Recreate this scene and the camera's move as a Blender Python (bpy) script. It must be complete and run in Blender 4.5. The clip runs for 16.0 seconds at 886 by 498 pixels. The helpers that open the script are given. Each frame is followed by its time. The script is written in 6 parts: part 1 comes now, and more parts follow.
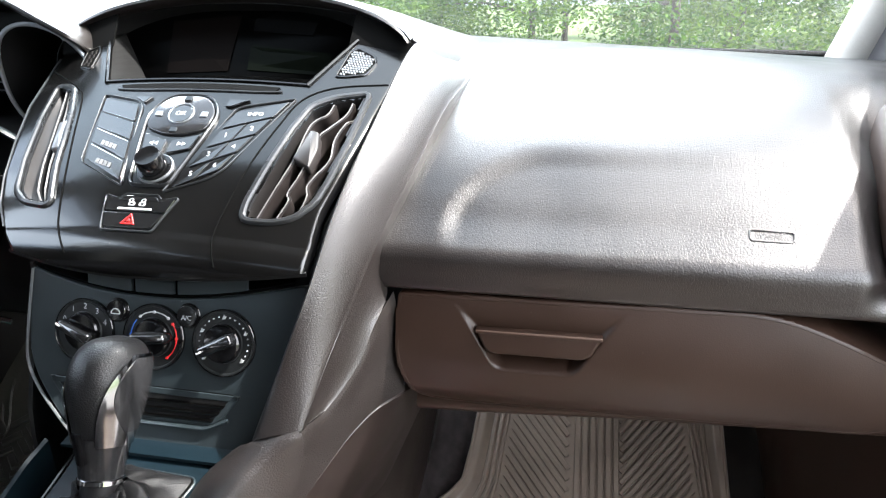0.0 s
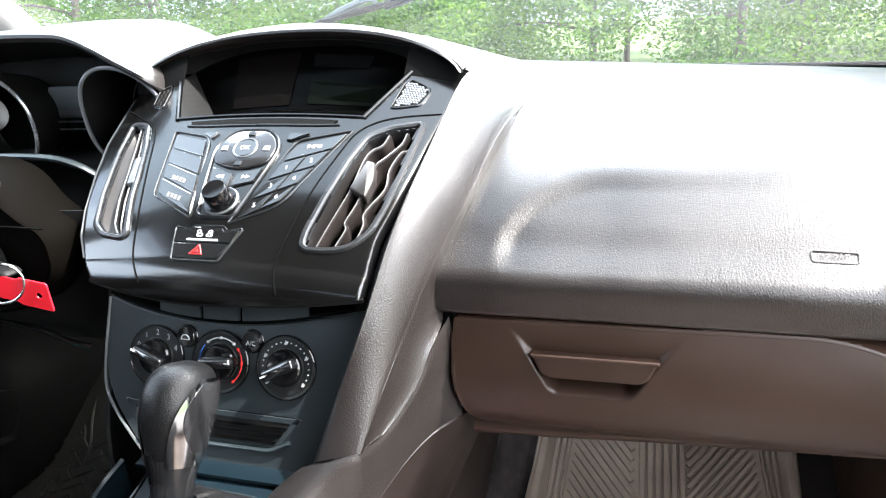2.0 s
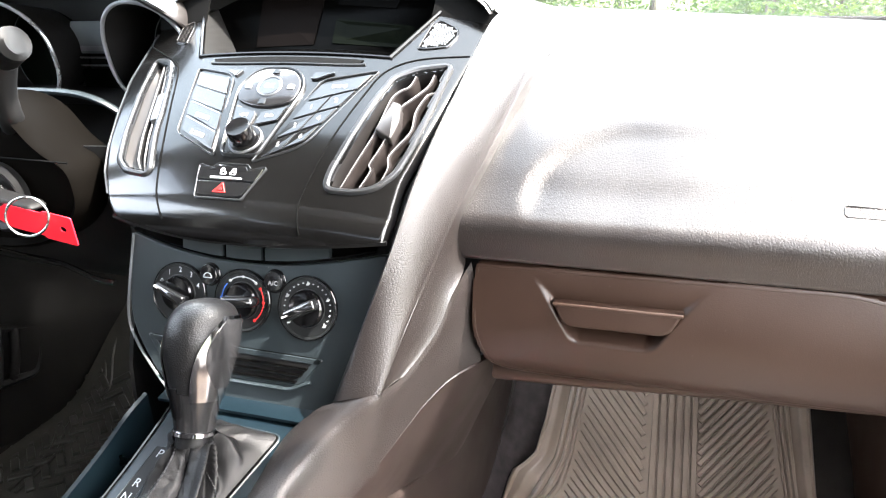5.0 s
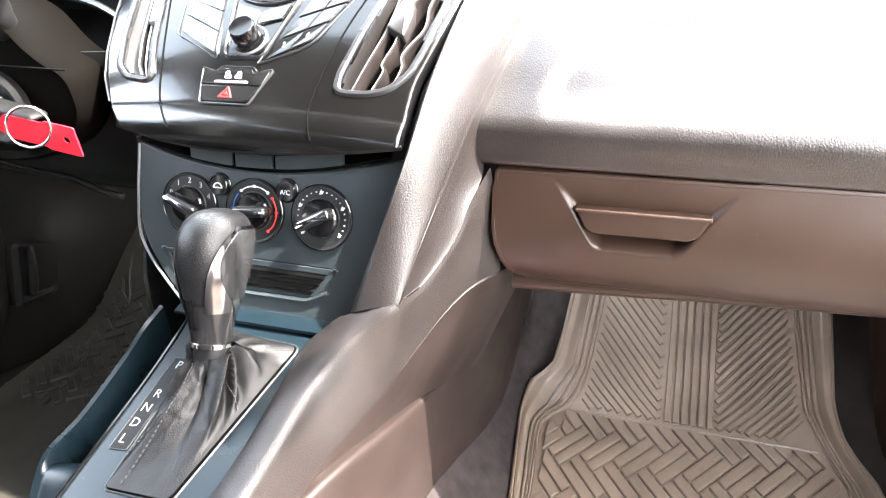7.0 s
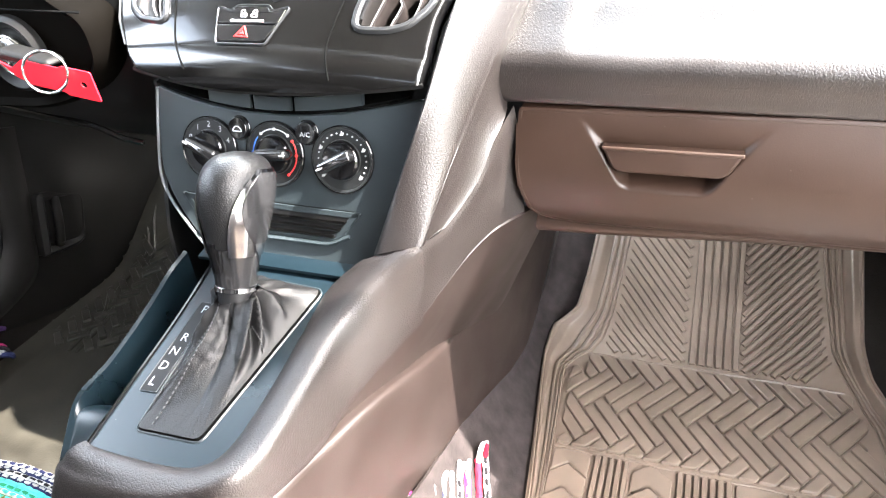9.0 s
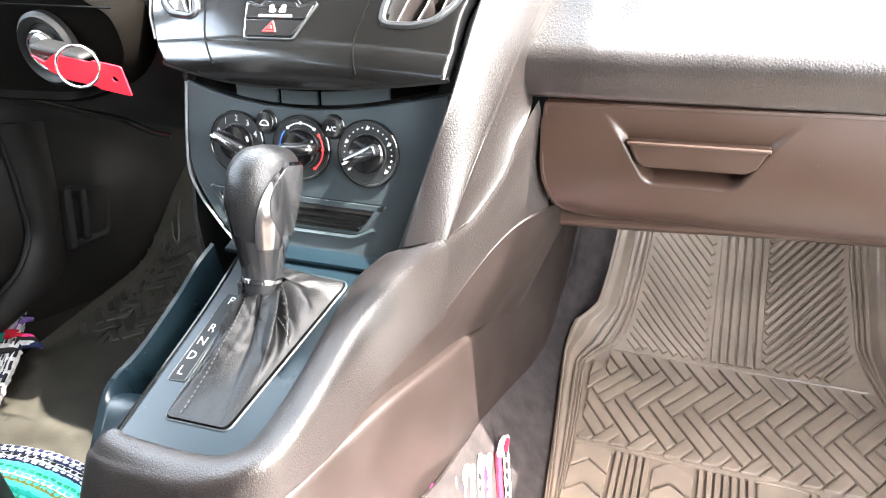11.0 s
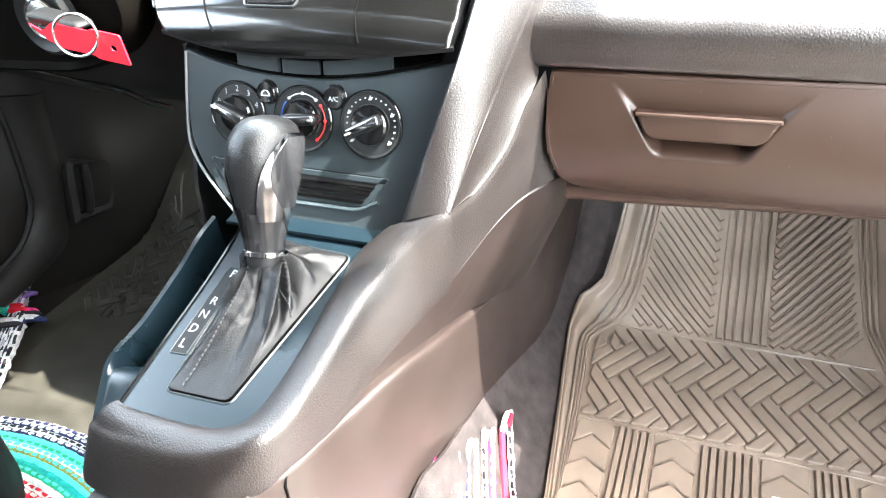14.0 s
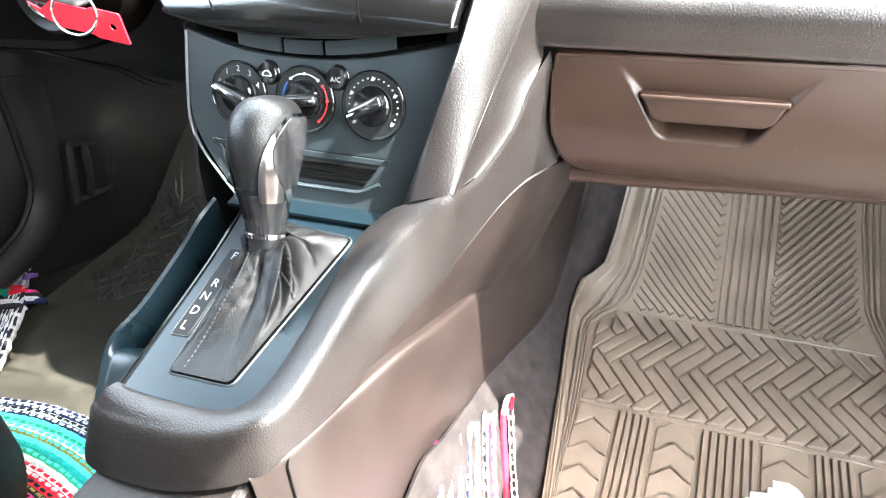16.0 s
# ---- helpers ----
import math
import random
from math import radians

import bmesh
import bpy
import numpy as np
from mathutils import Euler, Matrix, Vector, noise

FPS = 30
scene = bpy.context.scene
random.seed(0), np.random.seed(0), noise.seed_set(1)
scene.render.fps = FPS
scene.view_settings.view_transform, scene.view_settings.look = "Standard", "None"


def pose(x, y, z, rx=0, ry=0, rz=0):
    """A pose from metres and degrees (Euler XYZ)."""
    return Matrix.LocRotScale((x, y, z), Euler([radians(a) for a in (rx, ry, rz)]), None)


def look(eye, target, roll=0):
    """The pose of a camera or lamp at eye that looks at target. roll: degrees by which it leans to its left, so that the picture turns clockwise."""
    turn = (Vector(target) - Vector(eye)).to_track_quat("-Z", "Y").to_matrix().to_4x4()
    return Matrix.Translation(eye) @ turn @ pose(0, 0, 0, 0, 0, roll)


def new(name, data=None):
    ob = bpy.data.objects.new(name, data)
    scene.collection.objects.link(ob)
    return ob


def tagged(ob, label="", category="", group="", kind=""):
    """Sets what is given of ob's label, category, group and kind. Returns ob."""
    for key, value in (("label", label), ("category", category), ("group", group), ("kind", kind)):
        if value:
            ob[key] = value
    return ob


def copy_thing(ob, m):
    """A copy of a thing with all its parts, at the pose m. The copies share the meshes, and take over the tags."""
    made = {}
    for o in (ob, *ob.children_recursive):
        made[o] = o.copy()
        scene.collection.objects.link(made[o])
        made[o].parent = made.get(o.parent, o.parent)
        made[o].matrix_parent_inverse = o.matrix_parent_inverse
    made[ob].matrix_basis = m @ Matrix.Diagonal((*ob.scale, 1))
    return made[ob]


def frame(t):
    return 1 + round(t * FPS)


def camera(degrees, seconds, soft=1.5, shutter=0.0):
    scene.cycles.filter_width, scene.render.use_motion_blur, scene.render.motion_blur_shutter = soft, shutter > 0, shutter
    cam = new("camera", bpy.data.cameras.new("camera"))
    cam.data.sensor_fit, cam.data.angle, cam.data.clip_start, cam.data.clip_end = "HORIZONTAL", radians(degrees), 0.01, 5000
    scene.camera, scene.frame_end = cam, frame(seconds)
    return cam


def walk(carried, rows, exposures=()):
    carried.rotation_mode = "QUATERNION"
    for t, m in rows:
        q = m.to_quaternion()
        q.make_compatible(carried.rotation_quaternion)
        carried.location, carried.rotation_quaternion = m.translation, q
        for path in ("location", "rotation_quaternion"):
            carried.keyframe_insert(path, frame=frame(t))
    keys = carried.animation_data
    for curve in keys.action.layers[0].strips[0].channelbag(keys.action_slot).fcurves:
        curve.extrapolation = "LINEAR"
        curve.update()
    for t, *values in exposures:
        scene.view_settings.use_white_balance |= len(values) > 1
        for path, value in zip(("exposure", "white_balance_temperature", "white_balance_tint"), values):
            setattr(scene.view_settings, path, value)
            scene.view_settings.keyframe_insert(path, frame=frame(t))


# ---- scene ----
cam = camera(63.9, 16.0, soft=1.15)
PATH = [
    (0, (0.337, -0.476, 0.691), (-0.037, 1.377, 0.04), -0.3),
    (0.5, (0.333, -0.486, 0.696), (-0.126, 1.344, 0.033), -1.5),
    (1, (0.344, -0.484, 0.698), (-0.104, 1.38, 0.131), -1.9),
    (1.5, (0.349, -0.486, 0.703), (-0.169, 1.362, 0.141), -2.8),
    (2, (0.347, -0.481, 0.698), (-0.205, 1.347, 0.105), -2.8),
    (2.5, (0.346, -0.48, 0.695), (-0.218, 1.331, 0.061), -2.7),
    (3, (0.34, -0.483, 0.693), (-0.254, 1.301, 0.01), -2.7),
    (3.5, (0.34, -0.481, 0.692), (-0.258, 1.295, -0.007), -2.4),
    (4, (0.34, -0.482, 0.691), (-0.253, 1.295, -0.011), -2.0),
    (6.3, (0.333, -0.474, 0.681), (-0.245, 1.275, -0.096), -1.6),
    (6.5, (0.332, -0.471, 0.679), (-0.249, 1.256, -0.145), -1.8),
    (7, (0.329, -0.467, 0.673), (-0.266, 1.205, -0.25), -2.9),
    (7.5, (0.33, -0.467, 0.67), (-0.282, 1.17, -0.303), -3.8),
    (8, (0.327, -0.467, 0.666), (-0.293, 1.144, -0.344), -4.1),
    (8.5, (0.326, -0.466, 0.665), (-0.301, 1.127, -0.368), -4.4),
    (9, (0.326, -0.464, 0.664), (-0.31, 1.119, -0.379), -4.7),
    (11.5, (0.321, -0.471, 0.664), (-0.367, 1.09, -0.381), -5.2),
    (12, (0.32, -0.47, 0.662), (-0.372, 1.089, -0.381), -5.2),
    (12.5, (0.32, -0.469, 0.661), (-0.373, 1.076, -0.403), -5.0),
    (13, (0.323, -0.468, 0.663), (-0.377, 1.067, -0.411), -5.4),
    (13.5, (0.323, -0.465, 0.66), (-0.372, 1.063, -0.426), -5.5),
    (14, (0.321, -0.466, 0.657), (-0.364, 1.059, -0.442), -5.3),
    (14.5, (0.32, -0.466, 0.655), (-0.361, 1.052, -0.454), -5.2),
    (15, (0.319, -0.466, 0.654), (-0.361, 1.047, -0.463), -5.1),
    (15.5, (0.318, -0.465, 0.654), (-0.363, 1.041, -0.473), -5.0),
    (16, (0.318, -0.465, 0.654), (-0.36, 1.036, -0.48), -5.1),
]
EXPOSURES = [(0.0, 2.0, 6150, 10), (0.5, 2.2, 6150, 10), (1.0, 2.45, 6150, 9), (1.5, 2.3, 6150, 9), (2.0, 2.3, 6150, 10), (4.0, 2.65, 6350, 11), (6.5, 3.50, 6500, 13), (9.0, 3.67, 6450, 12), (12.0, 3.9, 6300, 9), (16.0, 3.8, 6150, 6)]
walk(cam, [(t, look(eye, target, roll)) for t, eye, target, roll in PATH], EXPOSURES)

# ---- light ----
SUN_DIR = Vector((0.590, 0.016, 0.807)).normalized()
world = bpy.data.worlds.new("sky")
scene.world = world
world.use_nodes = True
wn = world.node_tree.nodes
sky = wn.new("ShaderNodeTexSky")
sky.sky_type, sky.sun_disc = "NISHITA", False
sky.sun_elevation = math.asin(SUN_DIR.z)
sky.air_density, sky.dust_density, sky.ozone_density = 0.85, 5.0, 0.5
sky.sun_rotation = math.atan2(SUN_DIR.x, SUN_DIR.y)
# thin white haze over the blue
haze = wn.new("ShaderNodeVectorMath")
haze.operation = "ADD"
haze.inputs[1].default_value = (3.9, 4.35, 4.6)
world.node_tree.links.new(sky.outputs[0], haze.inputs[0])
world.node_tree.links.new(haze.outputs[0], wn["Background"].inputs[0])
wn["Background"].inputs[1].default_value = 0.15
sun = new("sun", bpy.data.lights.new("sun", "SUN"))
sun.data.energy, sun.data.angle, sun.data.color = 4.2, radians(0.6), (1.0, 0.95, 0.87)
sun.matrix_world = look(SUN_DIR * 20, (0, 0, 0))


def daylight(name, eye, target, sx, sy, watts, color):
    """An added area lamp that boosts the sky light at one of the car's openings."""
    lamp = new(name, bpy.data.lights.new(name, "AREA"))
    lamp.data.shape, lamp.data.size, lamp.data.size_y = "RECTANGLE", sx, sy
    lamp.data.energy, lamp.data.color = watts, color
    lamp.matrix_world = look(eye, target)


daylight("doorway_daylight", (0.84, -0.42, 0.72), (0.15, 0.00, 0.24), 0.50, 0.60, 1.75, (1.0, 0.95, 0.90))
daylight("windscreen_daylight", (0.05, 0.50, 0.95), (0.10, 0.18, 0.45), 1.05, 0.26, 7.0, (0.95, 0.98, 1.0))
daylight("side_window_daylight", (-0.80, -0.30, 0.92), (-0.30, 0.02, 0.05), 0.75, 0.36, 0.8, (0.90, 0.97, 1.0))


# ---- materials ----
def material(name, color, rough=0.5, metal=0.0, grain=0.0, size=0.003, var=0.15, coat=0.0, spots=0.0, spec=0.5, emit=None, blotch=0.06, detail="noise"):
    m = bpy.data.materials.new(name)
    m.use_nodes = True
    nt = m.node_tree
    n, l = nt.nodes, nt.links
    b = n["Principled BSDF"]
    b.inputs["Base Color"].default_value = (*color, 1)
    b.inputs["Roughness"].default_value = rough
    b.inputs["Metallic"].default_value = metal
    b.inputs["Specular IOR Level"].default_value = spec
    b.inputs["Coat Weight"].default_value = coat
    b.inputs["Coat Roughness"].default_value = 0.08
    co = n.new("ShaderNodeTexCoord")
    if var:
        big = n.new("ShaderNodeTexNoise")
        big.inputs["Scale"].default_value = 1 / blotch
        big.inputs["Detail"].default_value = 5
        l.new(co.outputs["Object"], big.inputs["Vector"])
        ramp = n.new("ShaderNodeMapRange")
        ramp.inputs["From Min"].default_value, ramp.inputs["From Max"].default_value = 0.3, 0.7
        ramp.inputs["To Min"].default_value, ramp.inputs["To Max"].default_value = 1 - var, 1 + var
        l.new(big.outputs["Fac"], ramp.inputs["Value"])
        mul = n.new("ShaderNodeVectorMath")
        mul.operation = "SCALE"
        mul.inputs[0].default_value = color
        l.new(ramp.outputs[0], mul.inputs["Scale"])
        l.new(mul.outputs[0], b.inputs["Base Color"])
        rr = n.new("ShaderNodeMapRange")
        rr.inputs["From Min"].default_value, rr.inputs["From Max"].default_value = 0.3, 0.7
        rr.inputs["To Min"].default_value, rr.inputs["To Max"].default_value = max(0.02, rough * 0.85), min(1, rough * 1.15)
        l.new(big.outputs["Fac"], rr.inputs["Value"])
        l.new(rr.outputs[0], b.inputs["Roughness"])
        if spots:
            dust = n.new("ShaderNodeTexVoronoi")
            dust.inputs["Scale"].default_value = 55
            l.new(co.outputs["Object"], dust.inputs["Vector"])
            cut = n.new("ShaderNodeMapRange")
            cut.inputs["From Min"].default_value, cut.inputs["From Max"].default_value = 0.035, 0.02
            l.new(dust.outputs["Distance"], cut.inputs["Value"])
            mix = n.new("ShaderNodeMix")
            mix.data_type = "RGBA"
            mix.inputs[7].default_value = (0.35, 0.34, 0.32, 1)
            fac = n.new("ShaderNodeMath")
            fac.operation = "MULTIPLY"
            fac.inputs[1].default_value = spots
            l.new(cut.outputs[0], fac.inputs[0])
            l.new(fac.outputs[0], mix.inputs[0])
            l.new(mul.outputs[0], mix.inputs[6])
            l.new(mix.outputs[2], b.inputs["Base Color"])
    if grain:
        if detail == "leather":
            tex = n.new("ShaderNodeTexVoronoi")
            tex.feature = "DISTANCE_TO_EDGE"
            wob = n.new("ShaderNodeTexNoise")
            wob.inputs["Scale"].default_value = 0.5 / size
            add = n.new("ShaderNodeVectorMath")
            add.operation = "MULTIPLY_ADD"
            add.inputs[1].default_value = (size * 1.2,) * 3
            l.new(co.outputs["Object"], wob.inputs["Vector"])
            l.new(wob.outputs["Color"], add.inputs[0])
            l.new(co.outputs["Object"], add.inputs[2])
            l.new(add.outputs[0], tex.inputs["Vector"])
            out = tex.outputs["Distance"]
            cap = n.new("ShaderNodeMath")
            cap.operation = "MINIMUM"
            cap.inputs[1].default_value = 0.25
            l.new(out, cap.inputs[0])
            out = cap.outputs[0]
            strength = grain * 3
        else:
            tex = n.new("ShaderNodeTexNoise")
            tex.inputs["Detail"].default_value = 3
            l.new(co.outputs["Object"], tex.inputs["Vector"])
            out = tex.outputs["Fac"]
            strength = grain
        tex.inputs["Scale"].default_value = 1 / size
        bump = n.new("ShaderNodeBump")
        bump.inputs["Strength"].default_value = min(1, strength)
        bump.inputs["Distance"].default_value = size * 0.4
        l.new(out, bump.inputs["Height"])
        l.new(bump.outputs[0], b.inputs["Normal"])
    if emit:
        b.inputs["Emission Color"].default_value = (*emit[0], 1)
        b.inputs["Emission Strength"].default_value = emit[1]
    return m


def glass(name, tint=(1, 1, 1), rough=0.0, ior=1.45, dust=0.0):
    m = bpy.data.materials.new(name)
    m.use_nodes = True
    n, l = m.node_tree.nodes, m.node_tree.links
    n.remove(n["Principled BSDF"])
    tr, gl, mix, fr = (n.new("ShaderNode" + k) for k in ("BsdfTransparent", "BsdfGlossy", "MixShader", "Fresnel"))
    tr.inputs[0].default_value = (*tint, 1)
    gl.inputs["Roughness"].default_value = rough
    fr.inputs["IOR"].default_value = ior
    l.new(fr.outputs[0], mix.inputs[0])
    l.new(tr.outputs[0], mix.inputs[1])
    l.new(gl.outputs[0], mix.inputs[2])
    out = mix.outputs[0]
    if dust:
        # a translucent veil that puts dust and the pad's reflected haze into the glass
        df, mx, nz, mr, tc = (n.new("ShaderNode" + k) for k in ("BsdfTranslucent", "MixShader", "TexNoise", "MapRange", "TexCoord"))
        nz.inputs["Scale"].default_value = 6
        mr.inputs["To Min"].default_value, mr.inputs["To Max"].default_value = dust * 0.5, dust * 1.5
        l.new(tc.outputs["Object"], nz.inputs["Vector"])
        l.new(nz.outputs["Fac"], mr.inputs["Value"])
        l.new(mr.outputs[0], mx.inputs[0])
        l.new(out, mx.inputs[1])
        l.new(df.outputs[0], mx.inputs[2])
        out = mx.outputs[0]
    l.new(out, n["Material Output"].inputs[0])
    return m


def leaf_material(name, dark, light, trans=0.5):
    m = bpy.data.materials.new(name)
    m.use_nodes = True
    n, l = m.node_tree.nodes, m.node_tree.links
    b = n["Principled BSDF"]
    geo, ramp = n.new("ShaderNodeNewGeometry"), n.new("ShaderNodeValToRGB")
    ramp.color_ramp.elements[0].color, ramp.color_ramp.elements[1].color = (*dark, 1), (*light, 1)
    l.new(geo.outputs["Random Per Island"], ramp.inputs[0])
    l.new(ramp.outputs[0], b.inputs["Base Color"])
    b.inputs["Roughness"].default_value = 0.5
    tl, mix = n.new("ShaderNodeBsdfTranslucent"), n.new("ShaderNodeMixShader")
    l.new(ramp.outputs[0], tl.inputs[0])
    mix.inputs[0].default_value = trans
    l.new(b.outputs[0], mix.inputs[1])
    l.new(tl.outputs[0], mix.inputs[2])
    l.new(mix.outputs[0], n["Material Output"].inputs[0])
    return m


SOFT = material("soft_grained_plastic", (0.0108, 0.0082, 0.0074), 0.38, spec=0.84, grain=0.14, size=0.0022, var=0.12, detail="leather")
BROWN = material("hard_brown_black_plastic", (0.0275, 0.0148, 0.0098), 0.44, spec=0.38, grain=0.22, size=0.0012, var=0.14, spots=0.12)
SIDE = material("smooth_console_side", (0.0190, 0.0132, 0.0115), 0.42, spec=0.48, grain=0.22, size=0.0012, var=0.14, spots=0.12)
CONSOLE = material("console_plastic", (0.0150, 0.0118, 0.0108), 0.44, spec=0.64, grain=0.20, size=0.0024, var=0.12, spots=0.25, detail="leather")
SATIN = material("satin_black_plastic", (0.0028, 0.0027, 0.0026), 0.20, spec=0.50, grain=0.04, size=0.0008, var=0.15, spots=0.25, coat=0.35)
# the sky's reflection is put into the next two colours as a blue tint
PANEL = material("sky_tinted_charcoal", (0.0205, 0.0280, 0.0315), 0.36, spec=0.6, grain=0.04, size=0.0008, var=0.18, spots=0.4)
PLATE = material("sky_tinted_dark_plastic", (0.0036, 0.0088, 0.0125), 0.30, spec=0.42, grain=0.04, size=0.0008, var=0.18, spots=0.4)
GLOSS = material("gloss_black", (0.0045, 0.0045, 0.0050), 0.10, var=0.1)
DARK = material("matt_black_plastic", (0.0036, 0.0035, 0.0034), 0.6, spec=0.30, grain=0.1, size=0.001, var=0.15)
# shade inside openings and recesses is put into this near-black colour
VOID = material("cavity_shade", (0.0015, 0.0015, 0.0015), 0.9, spec=0.1, var=0)
BUTTON = material("button_black", (0.0060, 0.0062, 0.0068), 0.16, spec=0.70, var=0.1, blotch=0.03, coat=0.9)
SILVER = material("silver_painted_trim", (0.42, 0.43, 0.45), 0.28, metal=0.75, var=0.05)
VENTFRAME = material("dark_silver_frame", (0.045, 0.047, 0.050), 0.30, metal=0.5, var=0.05)
DUCT = material("dusty_duct", (0.011, 0.009, 0.0085), 0.7, var=0.2)
GREYTRIM = material("grey_painted_trim", (0.22, 0.23, 0.245), 0.32, metal=0.5, var=0.05)
INLAY = material("smoked_silver", (0.055, 0.055, 0.058), 0.17, metal=0.7, var=0.08)
CHROME = material("chrome", (0.75, 0.75, 0.76), 0.09, metal=1.0, var=0.05)
SLAT = material("vent_slat_plastic", (0.0165, 0.0130, 0.0120), 0.55, spec=0.3, var=0.45, blotch=0.012)
SLATTAB = material("dusty_tab_plastic", (0.021, 0.018, 0.017), 0.45, var=0.2, blotch=0.01)
FLAP = material("brown_vent_flap", (0.0125, 0.0095, 0.0085), 0.5, var=0.15)
SLAT_EDGE = material("pale_slat_edge", (0.13, 0.125, 0.122), 0.35, var=0.1)
LEATHER = material("black_leather", (0.0085, 0.0085, 0.0090), 0.37, spec=0.36, grain=0.19, size=0.0023, var=0.15, detail="leather")
CUP = material("dark_chrome", (0.36, 0.36, 0.37), 0.13, metal=1.0, var=0.08)
STITCH = material("grey_thread", (0.045, 0.045, 0.047), 0.6, var=0.2, blotch=0.004)
BOOT = material("soft_black_leather", (0.0085, 0.0085, 0.0090), 0.43, spec=0.34, grain=0.22, size=0.0017, var=0.3, detail="leather")
WHITE = material("white_print", (0.50, 0.51, 0.52), 0.5, var=0)
GREYPRINT = material("grey_print", (0.16, 0.165, 0.17), 0.5, var=0)
RED = material("red_print", (0.75, 0.03, 0.03), 0.4, var=0)
BLUE = material("blue_print", (0.05, 0.18, 0.65), 0.4, var=0)
TAG = material("red_plastic_tag", (0.80, 0.015, 0.03), 0.35, var=0.05)
METAL = material("steel", (0.62, 0.62, 0.60), 0.22, metal=1.0, var=0.05)
SCREEN = material("dark_screen_glass", (0.0009, 0.0009, 0.0009), 0.2, spec=0.02, var=0)
SMOKE = material("smoked_window", (0.0030, 0.0031, 0.0033), 0.25, spec=0.02, var=0.05)
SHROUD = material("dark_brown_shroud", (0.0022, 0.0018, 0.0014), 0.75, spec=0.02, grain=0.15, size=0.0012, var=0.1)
LCD = material("unlit_display", (0.0020, 0.0027, 0.0018), 0.25, spec=0.02, var=0.05)
REFLEX = material("brown_screen_glare", (0.0024, 0.0018, 0.0016), 0.45, spec=0.02, var=0.1)
DOOR = material("scuffed_black_door", (0.0125, 0.0115, 0.0105), 0.52, spec=0.22, grain=0.2, size=0.002, var=0.25)
LCDGREY = material("grey_display", (0.16, 0.18, 0.19), 0.25, var=0.05)
RUBBER = material("brown_rubber", (0.180, 0.139, 0.107), 0.40, spec=0.6, grain=0.16, size=0.002, var=0.18, blotch=0.06)
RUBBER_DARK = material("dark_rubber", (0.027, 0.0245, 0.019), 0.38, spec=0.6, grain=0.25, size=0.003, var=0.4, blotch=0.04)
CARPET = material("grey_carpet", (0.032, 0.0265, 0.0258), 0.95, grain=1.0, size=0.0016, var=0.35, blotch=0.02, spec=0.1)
DARKCARPET = material("shaded_carpet", (0.022, 0.019, 0.017), 0.95, grain=1.0, size=0.002, var=0.30, spec=0.1)
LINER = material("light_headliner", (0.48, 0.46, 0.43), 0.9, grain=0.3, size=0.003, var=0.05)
# unseen roof lining, darkened so that the stack's face reflects less light
HEADLINER = material("dimmed_headliner", (0.14, 0.135, 0.13), 0.9, grain=0.3, size=0.003, var=0.05)
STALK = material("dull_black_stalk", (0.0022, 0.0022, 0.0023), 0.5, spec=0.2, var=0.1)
DIAL = material("charcoal_dial", (0.0130, 0.0145, 0.0150), 0.32, spec=0.5, grain=0.03, size=0.0008, var=0.15)
PAINT = material("car_paint", (0.03, 0.03, 0.035), 0.3, coat=0.6, var=0.03)
SEATCLOTH = material("dark_seat_cloth", (0.035, 0.032, 0.032), 0.85, grain=0.6, size=0.002, var=0.15)
BARK = material("bark", (0.07, 0.06, 0.045), 0.9, grain=1.0, size=0.03, var=0.35, blotch=0.2)
GRAVEL = material("bounce_gravel", (0.20, 0.185, 0.165), 0.95, grain=1.0, size=0.02, var=0.2, blotch=0.3)
GRASS = material("ground_grass", (0.10, 0.14, 0.04), 0.95, grain=1.0, size=0.05, var=0.4, blotch=0.5)
LEAF = leaf_material("leaves", (0.020, 0.066, 0.004), (0.080, 0.175, 0.012), 0.5)
LEAF2 = leaf_material("pale_leaves", (0.042, 0.100, 0.008), (0.140, 0.240, 0.026), 0.5)
GLASS = glass("windscreen_glass", (0.92, 0.96, 0.93), dust=0.022)


# ---- mesh tools ----
def thing(name, at, label, category, group="", kind=""):
    ob = new(name)
    ob.empty_display_size = 0.05
    ob.matrix_world = Matrix.Translation(at)
    return tagged(ob, label, category, group, kind)


def part(name, vf, mat_, parent=None, label="", smooth=False, kind="", facing=None):
    verts, faces = vf
    me = bpy.data.meshes.new(name)
    me.from_pydata([tuple(map(float, v)) for v in verts], [], [tuple(f) for f in faces])
    me.materials.append(mat_)
    bm = bmesh.new()
    bm.from_mesh(me)
    bmesh.ops.recalc_face_normals(bm, faces=bm.faces)
    if facing is not None:
        bm.faces.ensure_lookup_table()
        f0 = bm.faces[len(bm.faces) // 2]
        if f0.normal.dot(Vector(facing) - f0.calc_center_median()) < 0:
            bmesh.ops.reverse_faces(bm, faces=bm.faces)
    bm.to_mesh(me)
    bm.free()
    if smooth:
        me.polygons.foreach_set("use_smooth", [True] * len(me.polygons))
        me.set_sharp_from_angle(angle=radians(38))
    ob = new(name, me)
    if parent is not None:
        hang(ob, parent)
    if label:
        ob["label"] = label
    if kind:
        ob["kind"] = kind
    return ob


def hang(ob, parent):
    ob.parent = parent
    m, p = Matrix.Identity(4), parent
    while p is not None:
        m = p.matrix_parent_inverse @ p.matrix_basis @ m if p.parent else p.matrix_basis @ m
        p = p.parent
    ob.matrix_parent_inverse = m.inverted()
    return ob


